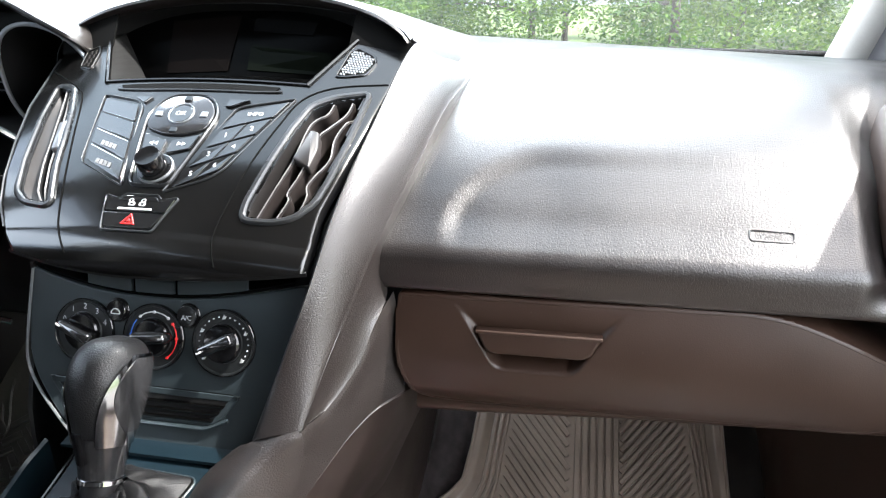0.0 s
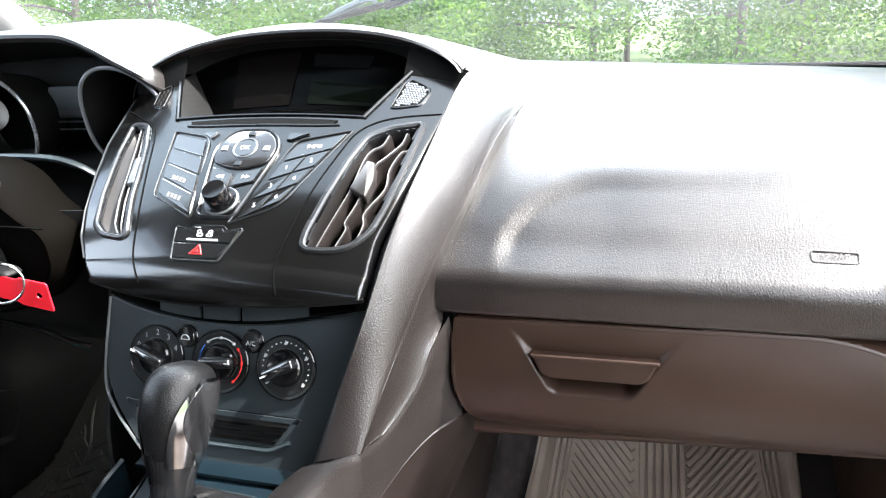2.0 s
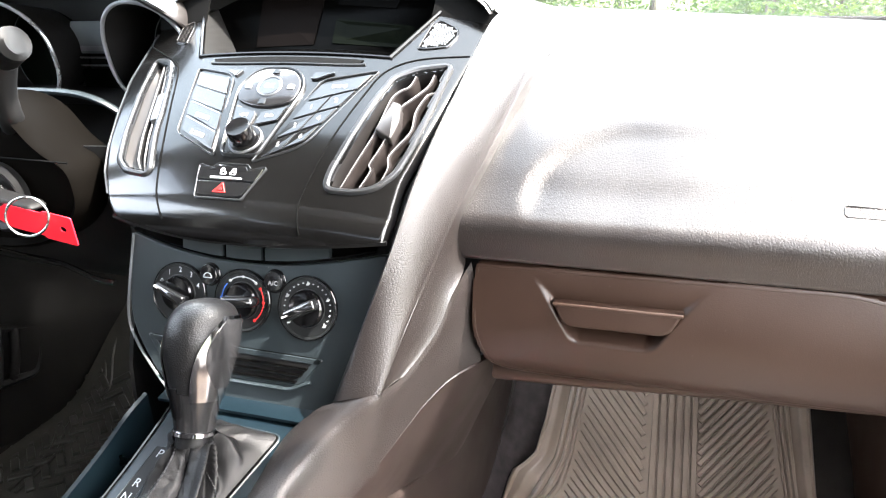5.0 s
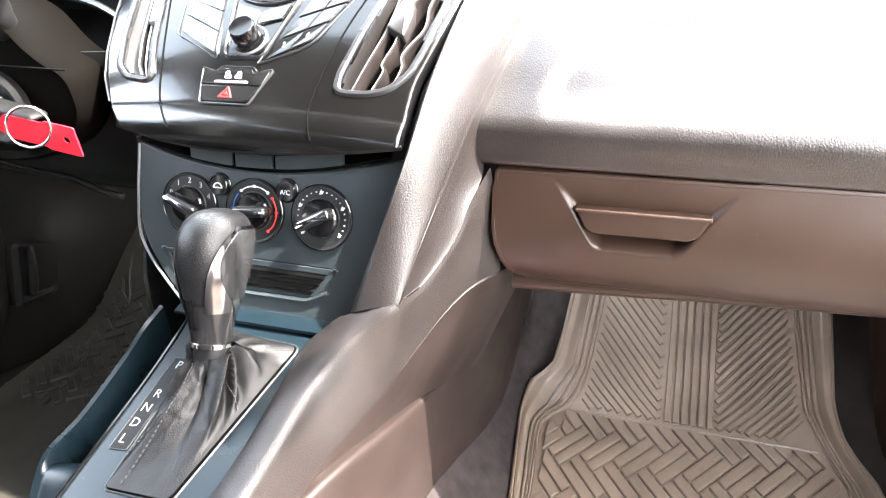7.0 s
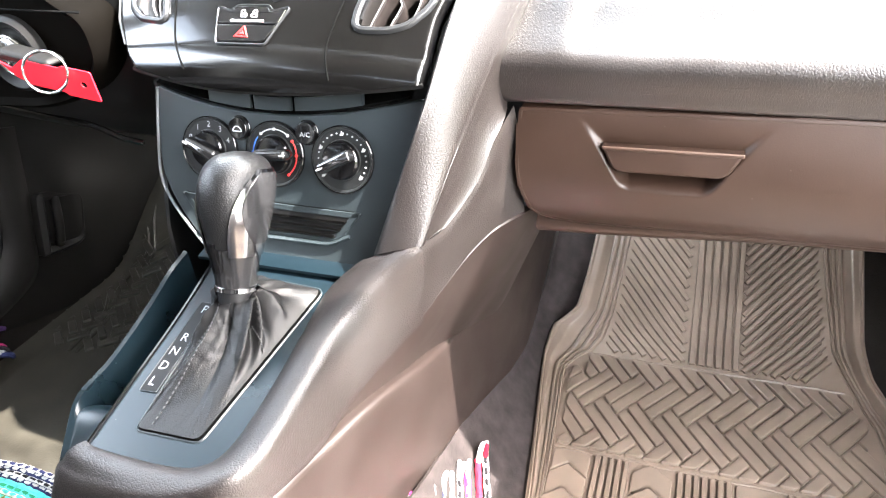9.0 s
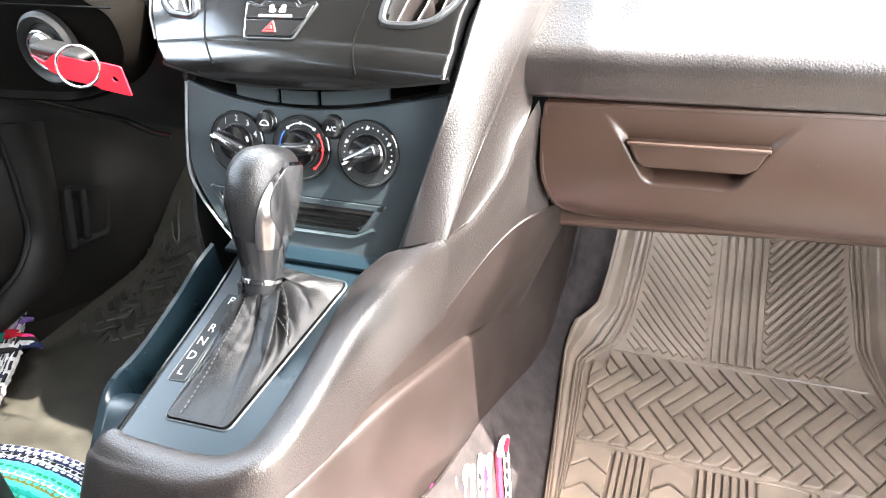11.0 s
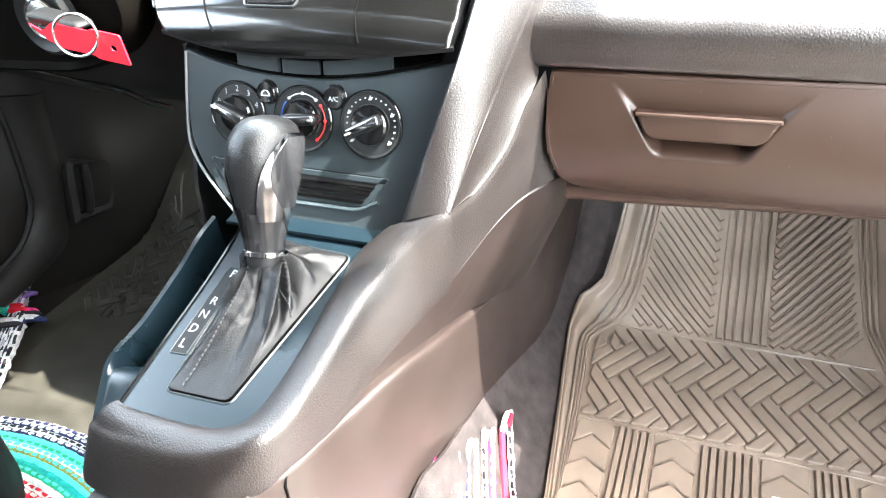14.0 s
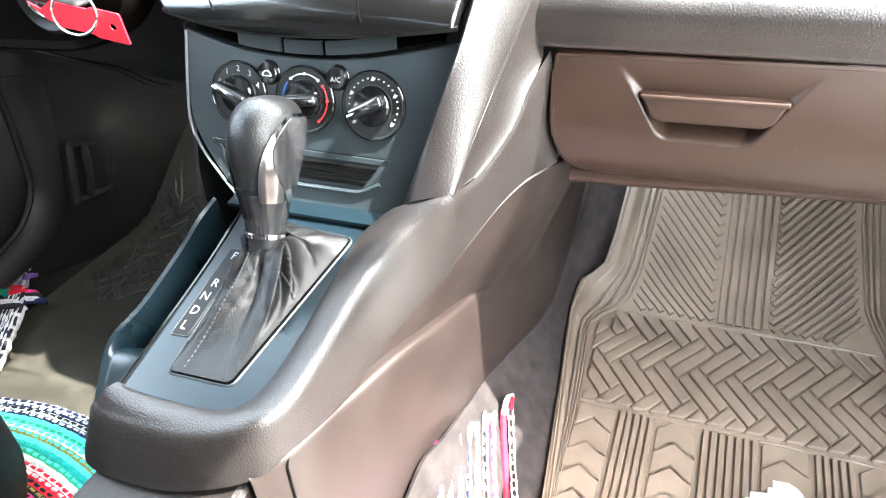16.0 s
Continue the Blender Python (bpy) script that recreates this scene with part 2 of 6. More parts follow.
def join(*vfs):
    verts, faces = [], []
    for v, f in vfs:
        k = len(verts)
        verts += list(v)
        faces += [tuple(i + k for i in q) for q in f]
    return verts, faces


def cat(pts, n, even=False):
    """A smooth curve through the points, n points long."""
    p = np.array(pts, float)
    d = np.r_[0, np.cumsum(np.linalg.norm(np.diff(p, axis=0), axis=1) ** 0.5)]
    if even:
        d = np.arange(len(p), dtype=float)
    q = np.linspace(0, d[-1], n)
    m = np.zeros_like(p)
    for i in range(len(p)):
        a, b = max(i - 1, 0), min(i + 1, len(p) - 1)
        m[i] = (p[b] - p[a]) / (d[b] - d[a])
    out = []
    for t in q:
        i = min(max(np.searchsorted(d, t) - 1, 0), len(p) - 2)
        h = d[i + 1] - d[i]
        u = (t - d[i]) / h
        out.append((2 * u**3 - 3 * u**2 + 1) * p[i] + (u**3 - 2 * u**2 + u) * h * m[i] + (3 * u**2 - 2 * u**3) * p[i + 1] + (u**3 - u**2) * h * m[i + 1])
    return np.array(out)


def fold(pts, n=6):
    """Straight runs from point to point, each in n steps."""
    p = [np.array(q, float) for q in pts]
    return np.array([a + (b - a) * t for a, b in zip(p, p[1:]) for t in np.arange(n) / n] + [p[-1]])


def grid(P, keep=None):
    P = np.asarray(P, float)
    nu, nv = P.shape[:2]
    faces = []
    for i in range(nu - 1):
        for j in range(nv - 1):
            if keep is None or keep[i, j]:
                faces.append((i * nv + j, (i + 1) * nv + j, (i + 1) * nv + j + 1, i * nv + j + 1))
    return list(P.reshape(-1, 3)), faces


def sheet(P, thick=0.003, flip=False):
    """A closed skin of some thickness on a grid of points."""
    P = np.asarray(P, float)
    du, dv = np.gradient(P, axis=0), np.gradient(P, axis=1)
    n = np.cross(du, dv)
    n /= np.linalg.norm(n, axis=2, keepdims=True) + 1e-12
    Q = P + n * (thick if flip else -thick)
    nu, nv = P.shape[:2]
    v, f = grid(P)
    v2, f2 = grid(Q)
    k = nu * nv
    faces = f + [tuple(i + k for i in q[::-1]) for q in f2]
    rim = [i * nv for i in range(nu)] + [(nu - 1) * nv + j for j in range(1, nv)] + [i * nv + nv - 1 for i in range(nu - 2, -1, -1)] + [j for j in range(nv - 2, 0, -1)]
    for a, b in zip(rim, rim[1:] + rim[:1]):
        faces.append((a, b, b + k, a + k))
    return v + v2, faces


def rounded(pts, r, n=5):
    """A polygon with its corners rounded."""
    out = []
    m = len(pts)
    for i in range(m):
        p, a, b = (Vector(pts[k % m][:2]) for k in (i, i - 1, i + 1))
        rr = r[i] if isinstance(r, (list, tuple)) else r
        da, db = (a - p), (b - p)
        k = min(rr, 0.48 * da.length, 0.48 * db.length)
        s, e = p + da.normalized() * k, p + db.normalized() * k
        for j in range(n + 1):
            t = j / n
            q = (1 - t) ** 2 * s + 2 * t * (1 - t) * p + t * t * e
            out.append((q.x, q.y))
    return out


def inset(pts, d):
    """The outline moved inward by d (anticlockwise or clockwise alike)."""
    p = np.array(pts)
    area = 0.5 * np.sum(p[:, 0] * np.roll(p[:, 1], -1) - np.roll(p[:, 0], -1) * p[:, 1])
    sgn = 1 if area > 0 else -1
    t = np.roll(p, -1, 0) - np.roll(p, 1, 0)
    t /= np.linalg.norm(t, axis=1, keepdims=True) + 1e-12
    return [tuple(q) for q in p + sgn * d * np.c_[-t[:, 1], t[:, 0]]]


def loops(rings, close_ends=True):
    n = len(rings[0])
    verts = [v for r in rings for v in r]
    faces = []
    for k in range(len(rings) - 1):
        for i in range(n):
            j = (i + 1) % n
            faces.append((k * n + i, k * n + j, (k + 1) * n + j, (k + 1) * n + i))
    if close_ends:
        faces.append(tuple(range(n))[::-1])
        faces.append(tuple((len(rings) - 1) * n + i for i in range(n)))
    return verts, faces


def prism(outline, at, h0, h1, bevel=0.001):
    """A plate with bevelled upper edge; at(a, b, h) puts it into the world."""
    o1, o2 = inset(outline, bevel * 0.35), inset(outline, bevel)
    return loops([[at(*p, h0) for p in outline], [at(*p, h1 - bevel) for p in outline], [at(*p, h1 - bevel * 0.35) for p in o1], [at(*p, h1) for p in o2]])


def ring(outline, width, at, h0, h1, bevel=0.0008):
    """A frame along an outline, of that width inward."""
    i0 = inset(outline, width)
    seq = [(outline, h0), (outline, h1 - bevel), (inset(outline, bevel), h1), (inset(outline, width - bevel), h1), (i0, h1 - bevel), (i0, h0)]
    rings = [[at(*p, h) for p in o] for o, h in seq]
    v, f = loops(rings + [rings[0]], False)
    n = len(outline)
    v = v[: 6 * n]
    return v, [tuple(i % (6 * n) for i in q) for q in f]


def cavity(outline, at, h0, h1):
    """Walls going down from an outline, with a bottom."""
    a, b = [at(*p, h0) for p in outline], [at(*p, h1) for p in outline]
    n = len(outline)
    return a + b, [(i, (i + 1) % n, n + (i + 1) % n, n + i) for i in range(n)] + [tuple(range(n, 2 * n))]


def tube(pts, r, n=8, closed=False, flat=1.0):
    p = np.array(pts, float)
    m = len(p)
    t = (np.roll(p, -1, 0) - np.roll(p, 1, 0)) if closed else np.gradient(p, axis=0)
    t /= np.linalg.norm(t, axis=1, keepdims=True) + 1e-12
    up = np.array([0.3, 0.2, 0.93])
    rings = []
    rr = r if hasattr(r, "__len__") else [r] * m
    for i in range(m):
        a = np.cross(t[i], up)
        a /= np.linalg.norm(a) + 1e-12
        b = np.cross(a, t[i])
        rings.append([p[i] + rr[i] * (math.cos(w) * a + flat * math.sin(w) * b) for w in np.linspace(0, 2 * math.pi, n, endpoint=False)])
    if closed:
        v, f = loops(rings, False)
        k = (m - 1) * n
        f += [(k + i, k + (i + 1) % n, (i + 1) % n, i) for i in range(n)]
        return v, f
    return loops(rings)


def circle(r, n=32, c=(0, 0)):
    return [(c[0] + r * math.cos(a), c[1] + r * math.sin(a)) for a in np.linspace(0, 2 * math.pi, n, endpoint=False)]


def inside(pts, x, y):
    c = False
    n = len(pts)
    for i in range(n):
        (x1, y1), (x2, y2) = pts[i], pts[(i + 1) % n]
        if (y1 > y) != (y2 > y) and x < (x2 - x1) * (y - y1) / (y2 - y1) + x1:
            c = not c
    return c


def lettering(body, size, at, mat_, parent, name="lettering", depth=0.0003, turn=0.0, center=(0, 0), flipx=False):
    """Words in the built-in font, laid on a surface by at(a, b, h)."""
    cu = bpy.data.curves.new(name, "FONT")
    cu.body, cu.size, cu.align_x, cu.align_y = body, size, "CENTER", "CENTER"
    cu.resolution_u = 2
    tmp = new(name, cu)
    bpy.context.view_layer.update()
    me = bpy.data.meshes.new_from_object(tmp.evaluated_get(bpy.context.evaluated_depsgraph_get()))
    c, s = math.cos(turn), math.sin(turn)
    verts = []
    for v in me.vertices:
        verts.append(at(center[0] + c * v.co.x - s * v.co.y, center[1] + s * v.co.x + c * v.co.y, depth))
    faces = [tuple(p.vertices) for p in me.polygons]
    bpy.data.objects.remove(tmp)
    bpy.data.meshes.remove(me)
    return part(name, (verts, faces), mat_, parent)


def box(lo, hi, bevel=0.003):
    (x0, y0, z0), (x1, y1, z1) = lo, hi
    o = rounded([(x0, y0), (x1, y0), (x1, y1), (x0, y1)], bevel * 2, 2)
    at = lambda a, b, h: (a, b, h)
    i1 = inset(o, bevel)
    return loops([[at(*p, z0) for p in i1], [at(*p, z0 + bevel) for p in o], [at(*p, z1 - bevel) for p in o], [at(*p, z1) for p in i1]])


def smooth01(a, b, t):
    u = min(max((t - a) / (b - a), 0), 1)
    return u * u * (3 - 2 * u)


# ---- the car's shell ----
def shell():
    fl = thing("floor", (0, 0, -0.02), "grey carpeted car floor", "floor", kind="structure")
    xs = np.linspace(-0.74, 0.74, 60)
    prof = cat([(-1.3, -0.012), (-0.6, -0.012), (0.0, -0.012), (0.30, -0.012), (0.36, 0.0), (0.47, 0.082), (0.60, 0.182), (0.66, 0.24)], 60)
    P = np.array([[(x, y, z + 0.002 * noise.noise((x * 9, y * 9, 0))) for y, z in prof] for x in xs])
    part("carpet", sheet(P, 0.008), DARKCARPET, fl, "carpet, darkened for the footwells' shade", True)
    # carpet on the tunnel, along the console's foot
    n = 50
    top = cat([(0.09, -0.45, 0.04), (0.102, -0.2, 0.085), (0.1085, -0.1, 0.13), (0.115, -0.06, 0.125), (0.119, 0.03, 0.105), (0.121, 0.103, 0.087), (0.123, 0.2, 0.064), (0.129, 0.31, 0.04), (0.14, 0.4, 0.07), (0.145, 0.62, 0.22)], n)
    low = cat([(0.20, -0.45, -0.008), (0.205, -0.2, -0.008), (0.205, 0.0, -0.008), (0.195, 0.12, -0.008), (0.178, 0.30, -0.008), (0.185, 0.38, 0.010), (0.196, 0.45, 0.064), (0.20, 0.62, 0.185)], n)
    P = np.array([[a + (b - a) * t + np.array((0.030, 0, 0.026)) * math.sin(math.pi * t) * -0.22 + np.array((0, 0, 0.0025 * noise.noise((a[1] * 30, t * 4, 2)))) for t in np.linspace(0, 1, 14)] for a, b in zip(top, low)])
    part("tunnel_carpet", sheet(P, 0.004), CARPET, fl, "worn lavender-grey tunnel carpet", True)
    # driver's side of the same carpet, footwell shade put into its colour
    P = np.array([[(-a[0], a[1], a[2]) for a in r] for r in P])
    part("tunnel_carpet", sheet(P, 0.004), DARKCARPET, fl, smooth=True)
    # inner front wall of the footwells and the sides
    wall = thing("wall_front", (0, 0.7, 0), "bulkhead below the dashboard, near black for its shade", "wall", kind="structure")
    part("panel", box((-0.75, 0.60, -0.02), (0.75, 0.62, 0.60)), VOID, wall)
    # unseen wall, run up to the roof to keep light out
    rear = thing("wall_rear", (0, -1.6, 0), "dark rear end of the cabin", "wall", kind="structure")
    part("panel", box((-0.75, -1.62, -0.02), (0.75, -1.58, 1.12)), SEATCLOTH, rear)
    left = thing("wall_left", (-0.74, 0, 0), "closed dark driver's door and kick panel", "wall", kind="structure")
    part("door_panel", box((-0.78, -1.58, -0.02), (-0.735, 0.60, 0.72)), DOOR, left)
    P = np.array([[(-0.735 + 0.10 * smooth01(0.06, 0.30, y) + 0.02 * math.sin(z * 9), y, z) for z in np.linspace(-0.01, 0.42, 24)] for y in np.linspace(-0.05, 0.58, 40)])
    part("kick_panel", sheet(P, 0.006), DOOR, left, "black kick panel", True)
    # sill and lower post on the passenger's side
    right = thing("wall_right", (0.74, 0, 0), "sill and front post of the open doorway, the post enlarged for shade", "wall", kind="structure")
    part("sill", box((0.70, -1.58, -0.02), (0.78, 0.30, 0.06), 0.01), BROWN, right)
    P = np.array([[(0.70 - 0.115 * smooth01(0.02, 0.40, y) + 0.03 * (1 - z / 0.4), y, z) for z in np.linspace(-0.01, 0.43, 24)] for y in np.linspace(0.02, 0.60, 40)])
    part("kick_panel", sheet(P, 0.006, True), BROWN, right, "brown-black kick panel", True)
    # out of view, enlarged so that it keeps the sun off the mat
    part("post", box((0.70, -0.045, -0.02), (0.78, 0.62, 0.78), 0.01), PAINT, right)
    # unseen panels on both sides, added to block light from behind
    part("rear_blocker", box((0.705, -1.57, 0.07), (0.755, -0.60, 1.10), 0.01), SEATCLOTH, right, "unseen rear door panel added to keep light out")
    part("rear_blocker", box((-0.755, -1.57, 0.73), (-0.705, -0.62, 1.10), 0.01), SEATCLOTH, left, "unseen rear door panel added to keep light out")
    # roof and its pillars
    roof = thing("ceiling", (0, -0.5, 1.17), "headliner of the car roof, unseen and dimmed for darker reflections", "ceiling", kind="structure")
    P = np.array([[(x, y, 1.20 - 0.10 * abs(x / 0.62) ** 3 - 0.05 * smooth01(-0.4, -0.05, y)) for y in np.linspace(-1.6, -0.06, 24)] for x in np.linspace(-0.62, 0.62, 24)])
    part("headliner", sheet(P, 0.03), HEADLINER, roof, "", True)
    pil = thing("windscreen_pillars", (0, 0.3, 0.65), "pale windscreen pillar trims", "pillar", kind="structure")
    for sx in (-1, 1):
        pts = cat([(sx * 0.705, 0.66, 0.60), (sx * (0.698 if sx > 0 else 0.675), 0.52, 0.73), (sx * 0.68, 0.38, 0.85)], 14)
        part("pillar_trim", tube(pts, list(np.linspace(0.042, 0.024, 14)), 10, flat=0.8), LINER, pil, "pale grey pillar trim", True)
        part("rear_post", tube(cat([(sx * 0.74, -0.95, 0.0), (sx * 0.72, -0.95, 0.65), (sx * 0.60, -0.90, 1.12)], 14), 0.06, 10), LINER, pil, "", True)
        part("roof_rail", tube(cat([(sx * 0.60, -0.06, 1.13), (sx * 0.62, -0.6, 1.15), (sx * 0.58, -1.6, 1.08)], 16), 0.035, 10), LINER, pil, "", True)
    ws = thing("window_1", (0, 0.68, 0.62), "wide raked windscreen with a dark lower band", "windscreen", kind="structure")
    us, vs = np.linspace(-1, 1, 40), np.linspace(0, 1, 24)

    def pane(u, v, off=0.0):
        w = 0.80 + (0.62 - 0.80) * v
        return np.array((u * w, 0.86 - 0.92 * v - 0.16 * u * u * (1 - 0.4 * v), 0.615 + 0.53 * v)) + off * np.array((0, 0.5, 0.86))
    g = part("pane", grid([[pane(u, v) for v in vs] for u in us]), GLASS, ws, "glass with a faint veil of dust and reflected haze", True, facing=(0, -0.5, 0.7))
    g.visible_shadow = False
    part("black_band", sheet([[pane(u, v, 0.004) for v in np.linspace(-0.03, 0.002, 4)] for u in us], 0.002), DARK, ws, "black printed edge", True)
    cowl = thing("cowl", (0, 0.9, 0.58), "dark cowl and bonnet before the windscreen", "bonnet", kind="structure")
    P = np.array([[(x, y, 0.585 - 0.03 * (x / 0.8) ** 2 - 0.35 * ((y - 0.75) / 1.1) ** 2) for y in np.linspace(0.72, 1.75, 20)] for x in np.linspace(-0.82, 0.82, 30)])
    part("bonnet", sheet(P, 0.01), PAINT, cowl, "", True)


def wiper():
    w = thing("windscreen_wiper", (-0.2, 0.86, 0.67), "parked black windscreen wiper with its arm", "wiper")
    arm = cat([(-0.229, 0.73, 0.715), (-0.181, 0.711, 0.726), (-0.139, 0.702, 0.732), (-0.081, 0.685, 0.741), (-0.035, 0.668, 0.751), (0.057, 0.646, 0.764), (0.142, 0.623, 0.777)], 24)
    part("arm", tube(arm, list(np.interp(np.linspace(0, 1, 24), [0, 0.3, 0.45, 1], [0.009, 0.009, 0.006, 0.005])), 8, flat=0.7), DARK, w, "", True)
    part("blade", tube([p + np.array((0.012, 0.012, 0.0)) for p in arm[9:]], 0.006, 6), DARK, w, "", True)
    part("joint", tube(cat([(-0.218, 0.721, 0.72), (-0.168, 0.696, 0.735), (-0.128, 0.678, 0.745), (-0.106, 0.669, 0.75), (-0.098, 0.679, 0.745)], 10), [0.003, 0.004, 0.005, 0.006, 0.006, 0.006, 0.006, 0.006, 0.005, 0.004], 8), PANEL, w, "grey plastic joint", True)


# ---- dashboard ----
PAD = [(0.10, 0.4640), (0.064, 0.4652), (0.0580, 0.4675), (0.0556, 0.4770), (0.0528, 0.489), (0.0520, 0.498), (0.0545, 0.5050), (0.0610, 0.5120), (0.0745, 0.5245), (0.0950, 0.5440), (0.125, 0.568), (0.170, 0.594), (0.22, 0.615), (0.29, 0.632), (0.40, 0.642), (0.55, 0.641), (0.78, 0.625)]


def pad_shape():
    prof = cat(PAD, 130)
    xs = np.linspace(0.120, 0.745, 190)
    dy, dz = np.gradient(prof[:, 0]), np.gradient(prof[:, 1])
    ln = np.hypot(dy, dz)
    ny, nz = -dz / ln, dy / ln
    P = np.zeros((len(xs), len(prof), 3))
    for i, x in enumerate(xs):
        for j, (y, z) in enumerate(prof):
            drop = -0.055 * (x - 0.33) * smooth01(0.15, 0.5, y)
            # the hollow in the pad's face
            qx, qz, rad = abs(x - 0.4150) - 0.1850, (abs(z - 0.497) - 0.073) * 1.6, 0.085
            sd = math.hypot(max(qx + rad, 0), max(qz + rad, 0)) + min(max(qx + rad, qz + rad), 0) - rad
            inner = smooth01(0.010, -0.012, sd) * smooth01(0.492, 0.532, z) * (1 - 0.45 * smooth01(0.28, 0.48, x))
            outer = smooth01(0.540, 0.590, x)
            d = -0.0046 * inner - 0.03 * outer * smooth01(0.47, 0.49, z) * (1 - smooth01(0.590, 0.628, z))
            P[i, j] = (x, y + ny[j] * d, z + nz[j] * d + drop)
    return P


def at_glove(a, b, h):
    return (a, 0.060 + 0.10 * (0.465 - b) - 0.012 * math.sin(math.pi * min(max((b - 0.355) / 0.11, 0), 1)) - h + 0.005 * max(0, (0.374 - b) / 0.018) ** 2, b)


def dashboard():
    d = thing("dashboard", (0.2, 0.3, 0.4), "dark grained plastic dashboard above the glove box", "dashboard")
    part("pad", sheet(pad_shape(), 0.004), SOFT, d, "leather-grained soft pad, glaring in the sun", True)
    # airbag mark
    at = lambda a, b, h: (a, 0.0752 + (b - 0.5225) * 1.0 - h * 0.73, b + h * 0.68)
    o = rounded([(0.464, 0.5195), (0.4965, 0.5190), (0.4975, 0.5265), (0.464, 0.5275)], 0.003)
    part("airbag_plate", ring(o, 0.0012, at, -0.004, 0.0007, 0.0003), SOFT, d, "raised rounded frame")
    lettering("AIRBAG", 0.0058, at, SOFT, d, "airbag_lettering", 0.0005, 0, (0.4805, 0.5232))
    # glove box
    gb = rounded([(0.1905, 0.4622), (0.49, 0.4655), (0.545, 0.447), (0.62, 0.412), (0.62, 0.385), (0.57, 0.363), (0.235, 0.3505), (0.200, 0.356), (0.187, 0.40)], [0.004, 0.03, 0.05, 0.01, 0.01, 0.02, 0.02, 0.02, 0.02], 6)
    door = part("glove_box_door", ([], []), BROWN, d, "brown-black glove box door, closed")
    xs = np.r_[np.linspace(0.180, 0.230, 24), np.linspace(0.2312, 0.388, 130), np.linspace(0.390, 0.625, 90)]
    zs = np.r_[np.linspace(0.340, 0.395, 26), np.linspace(0.396, 0.460, 60), np.linspace(0.462, 0.470, 6)]

    def hollow(x, z):
        t = min(max((0.459 - z) / 0.061, 0), 1)
        # between two slanting flanks it sinks towards a scoop under the handle
        l, r = 0.233 + 0.041 * t ** 0.75, 0.385 - 0.047 * t ** 0.75
        e = min(x - l, r - x)
        sink = 0.018 * (t / 0.80) ** 1.5 if t < 0.80 else 0.018 * smooth01(1.0, 0.80, t)
        return sink * smooth01(-0.001, 0.005 + 0.004 * t, e)
    P = np.array([[at_glove(x, z, -hollow(x, z)) for z in zs] for x in xs])
    keep = np.array([[inside(gb, (xs[i] + xs[i + 1]) / 2, (zs[j] + zs[j + 1]) / 2) for j in range(len(zs) - 1)] for i in range(len(xs) - 1)])
    v, f = grid(P, keep)
    rim = ring(gb, 0.0030, at_glove, -0.10, 0.0005, 0.0004)
    door.data.from_pydata([tuple(q) for q in join((v, f), rim)[0]], [], join((v, f), rim)[1])
    door.data.polygons.foreach_set("use_smooth", [True] * len(door.data.polygons))
    door.data.set_sharp_from_angle(angle=radians(40))
    low = cat([(0.1000, 0.0120), (0.0860, 0.0040), (0.0822, -0.0012), (0.0815, -0.0070), (0.0865, -0.0125), (0.095, -0.0160), (0.13, -0.0175), (0.30, -0.010)], 24)
    P = np.array([[(x, y, 0.3512 + 0.040 * (x - 0.21) - 0.003 * smooth01(0.40, 0.25, x) + z) for y, z in low] for x in np.linspace(0.199, 0.62, 16)])
    part("underside", sheet(P, 0.004, True), BROWN, door, "rounded lower lip", True)
    at = at_glove
    o = rounded([(0.2575, 0.4365), (0.3605, 0.4372), (0.352, 0.4205), (0.345, 0.4165), (0.272, 0.4160), (0.265, 0.4200)], 0.003)
    part("handle", prism(o, at, -0.014, 0.003, 0.0025), BROWN, door, "long flat pull handle")
    o = rounded([(0.2575, 0.4375), (0.3605, 0.4382), (0.3603, 0.4350), (0.2578, 0.4345)], 0.001)
    part("handle_lip", prism(o, at, -0.004, 0.0045, 0.001), BROWN, door)
    # outer end piece with its air vent
    at = lambda a, b, h: (a, 0.075 - h + 0.35 * max(0, b - 0.50) - 0.25 * max(0, a - 0.53), b)
    o = rounded([(0.606, 0.622), (0.579, 0.590), (0.565, 0.55), (0.561, 0.505), (0.568, 0.474), (0.594, 0.458), (0.694, 0.425), (0.764, 0.42), (0.769, 0.622)], [0.02, 0.03, 0.03, 0.03, 0.02, 0.02, 0.02, 0.01, 0.01], 6)
    end = part("end_piece", prism(o, at, -0.12, 0.012, 0.008), BROWN, d, "dark end piece beside the door", True)
    o2 = rounded([(0.612, 0.595), (0.59, 0.565), (0.586, 0.515), (0.604, 0.502), (0.714, 0.502), (0.734, 0.53), (0.734, 0.585), (0.714, 0.598)], 0.012, 5)
    part("vent_frame", ring(o2, 0.008, at, 0.004, 0.018, 0.003), SILVER, end, "silver vent frame")
    part("vent_hole", prism(inset(o2, 0.007), at, 0.0, 0.0125, 0.001), VOID, end, "near-black plate for the shaded vent opening")
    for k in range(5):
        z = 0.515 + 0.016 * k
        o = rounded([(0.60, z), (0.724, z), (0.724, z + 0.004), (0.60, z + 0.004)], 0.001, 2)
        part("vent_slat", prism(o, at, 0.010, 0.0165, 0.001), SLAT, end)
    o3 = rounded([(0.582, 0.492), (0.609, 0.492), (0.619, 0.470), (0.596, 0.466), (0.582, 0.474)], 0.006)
    part("pocket", prism(o3, at, 0.008, 0.0130, 0.001), VOID, end, "near-black plate for a shaded recess")
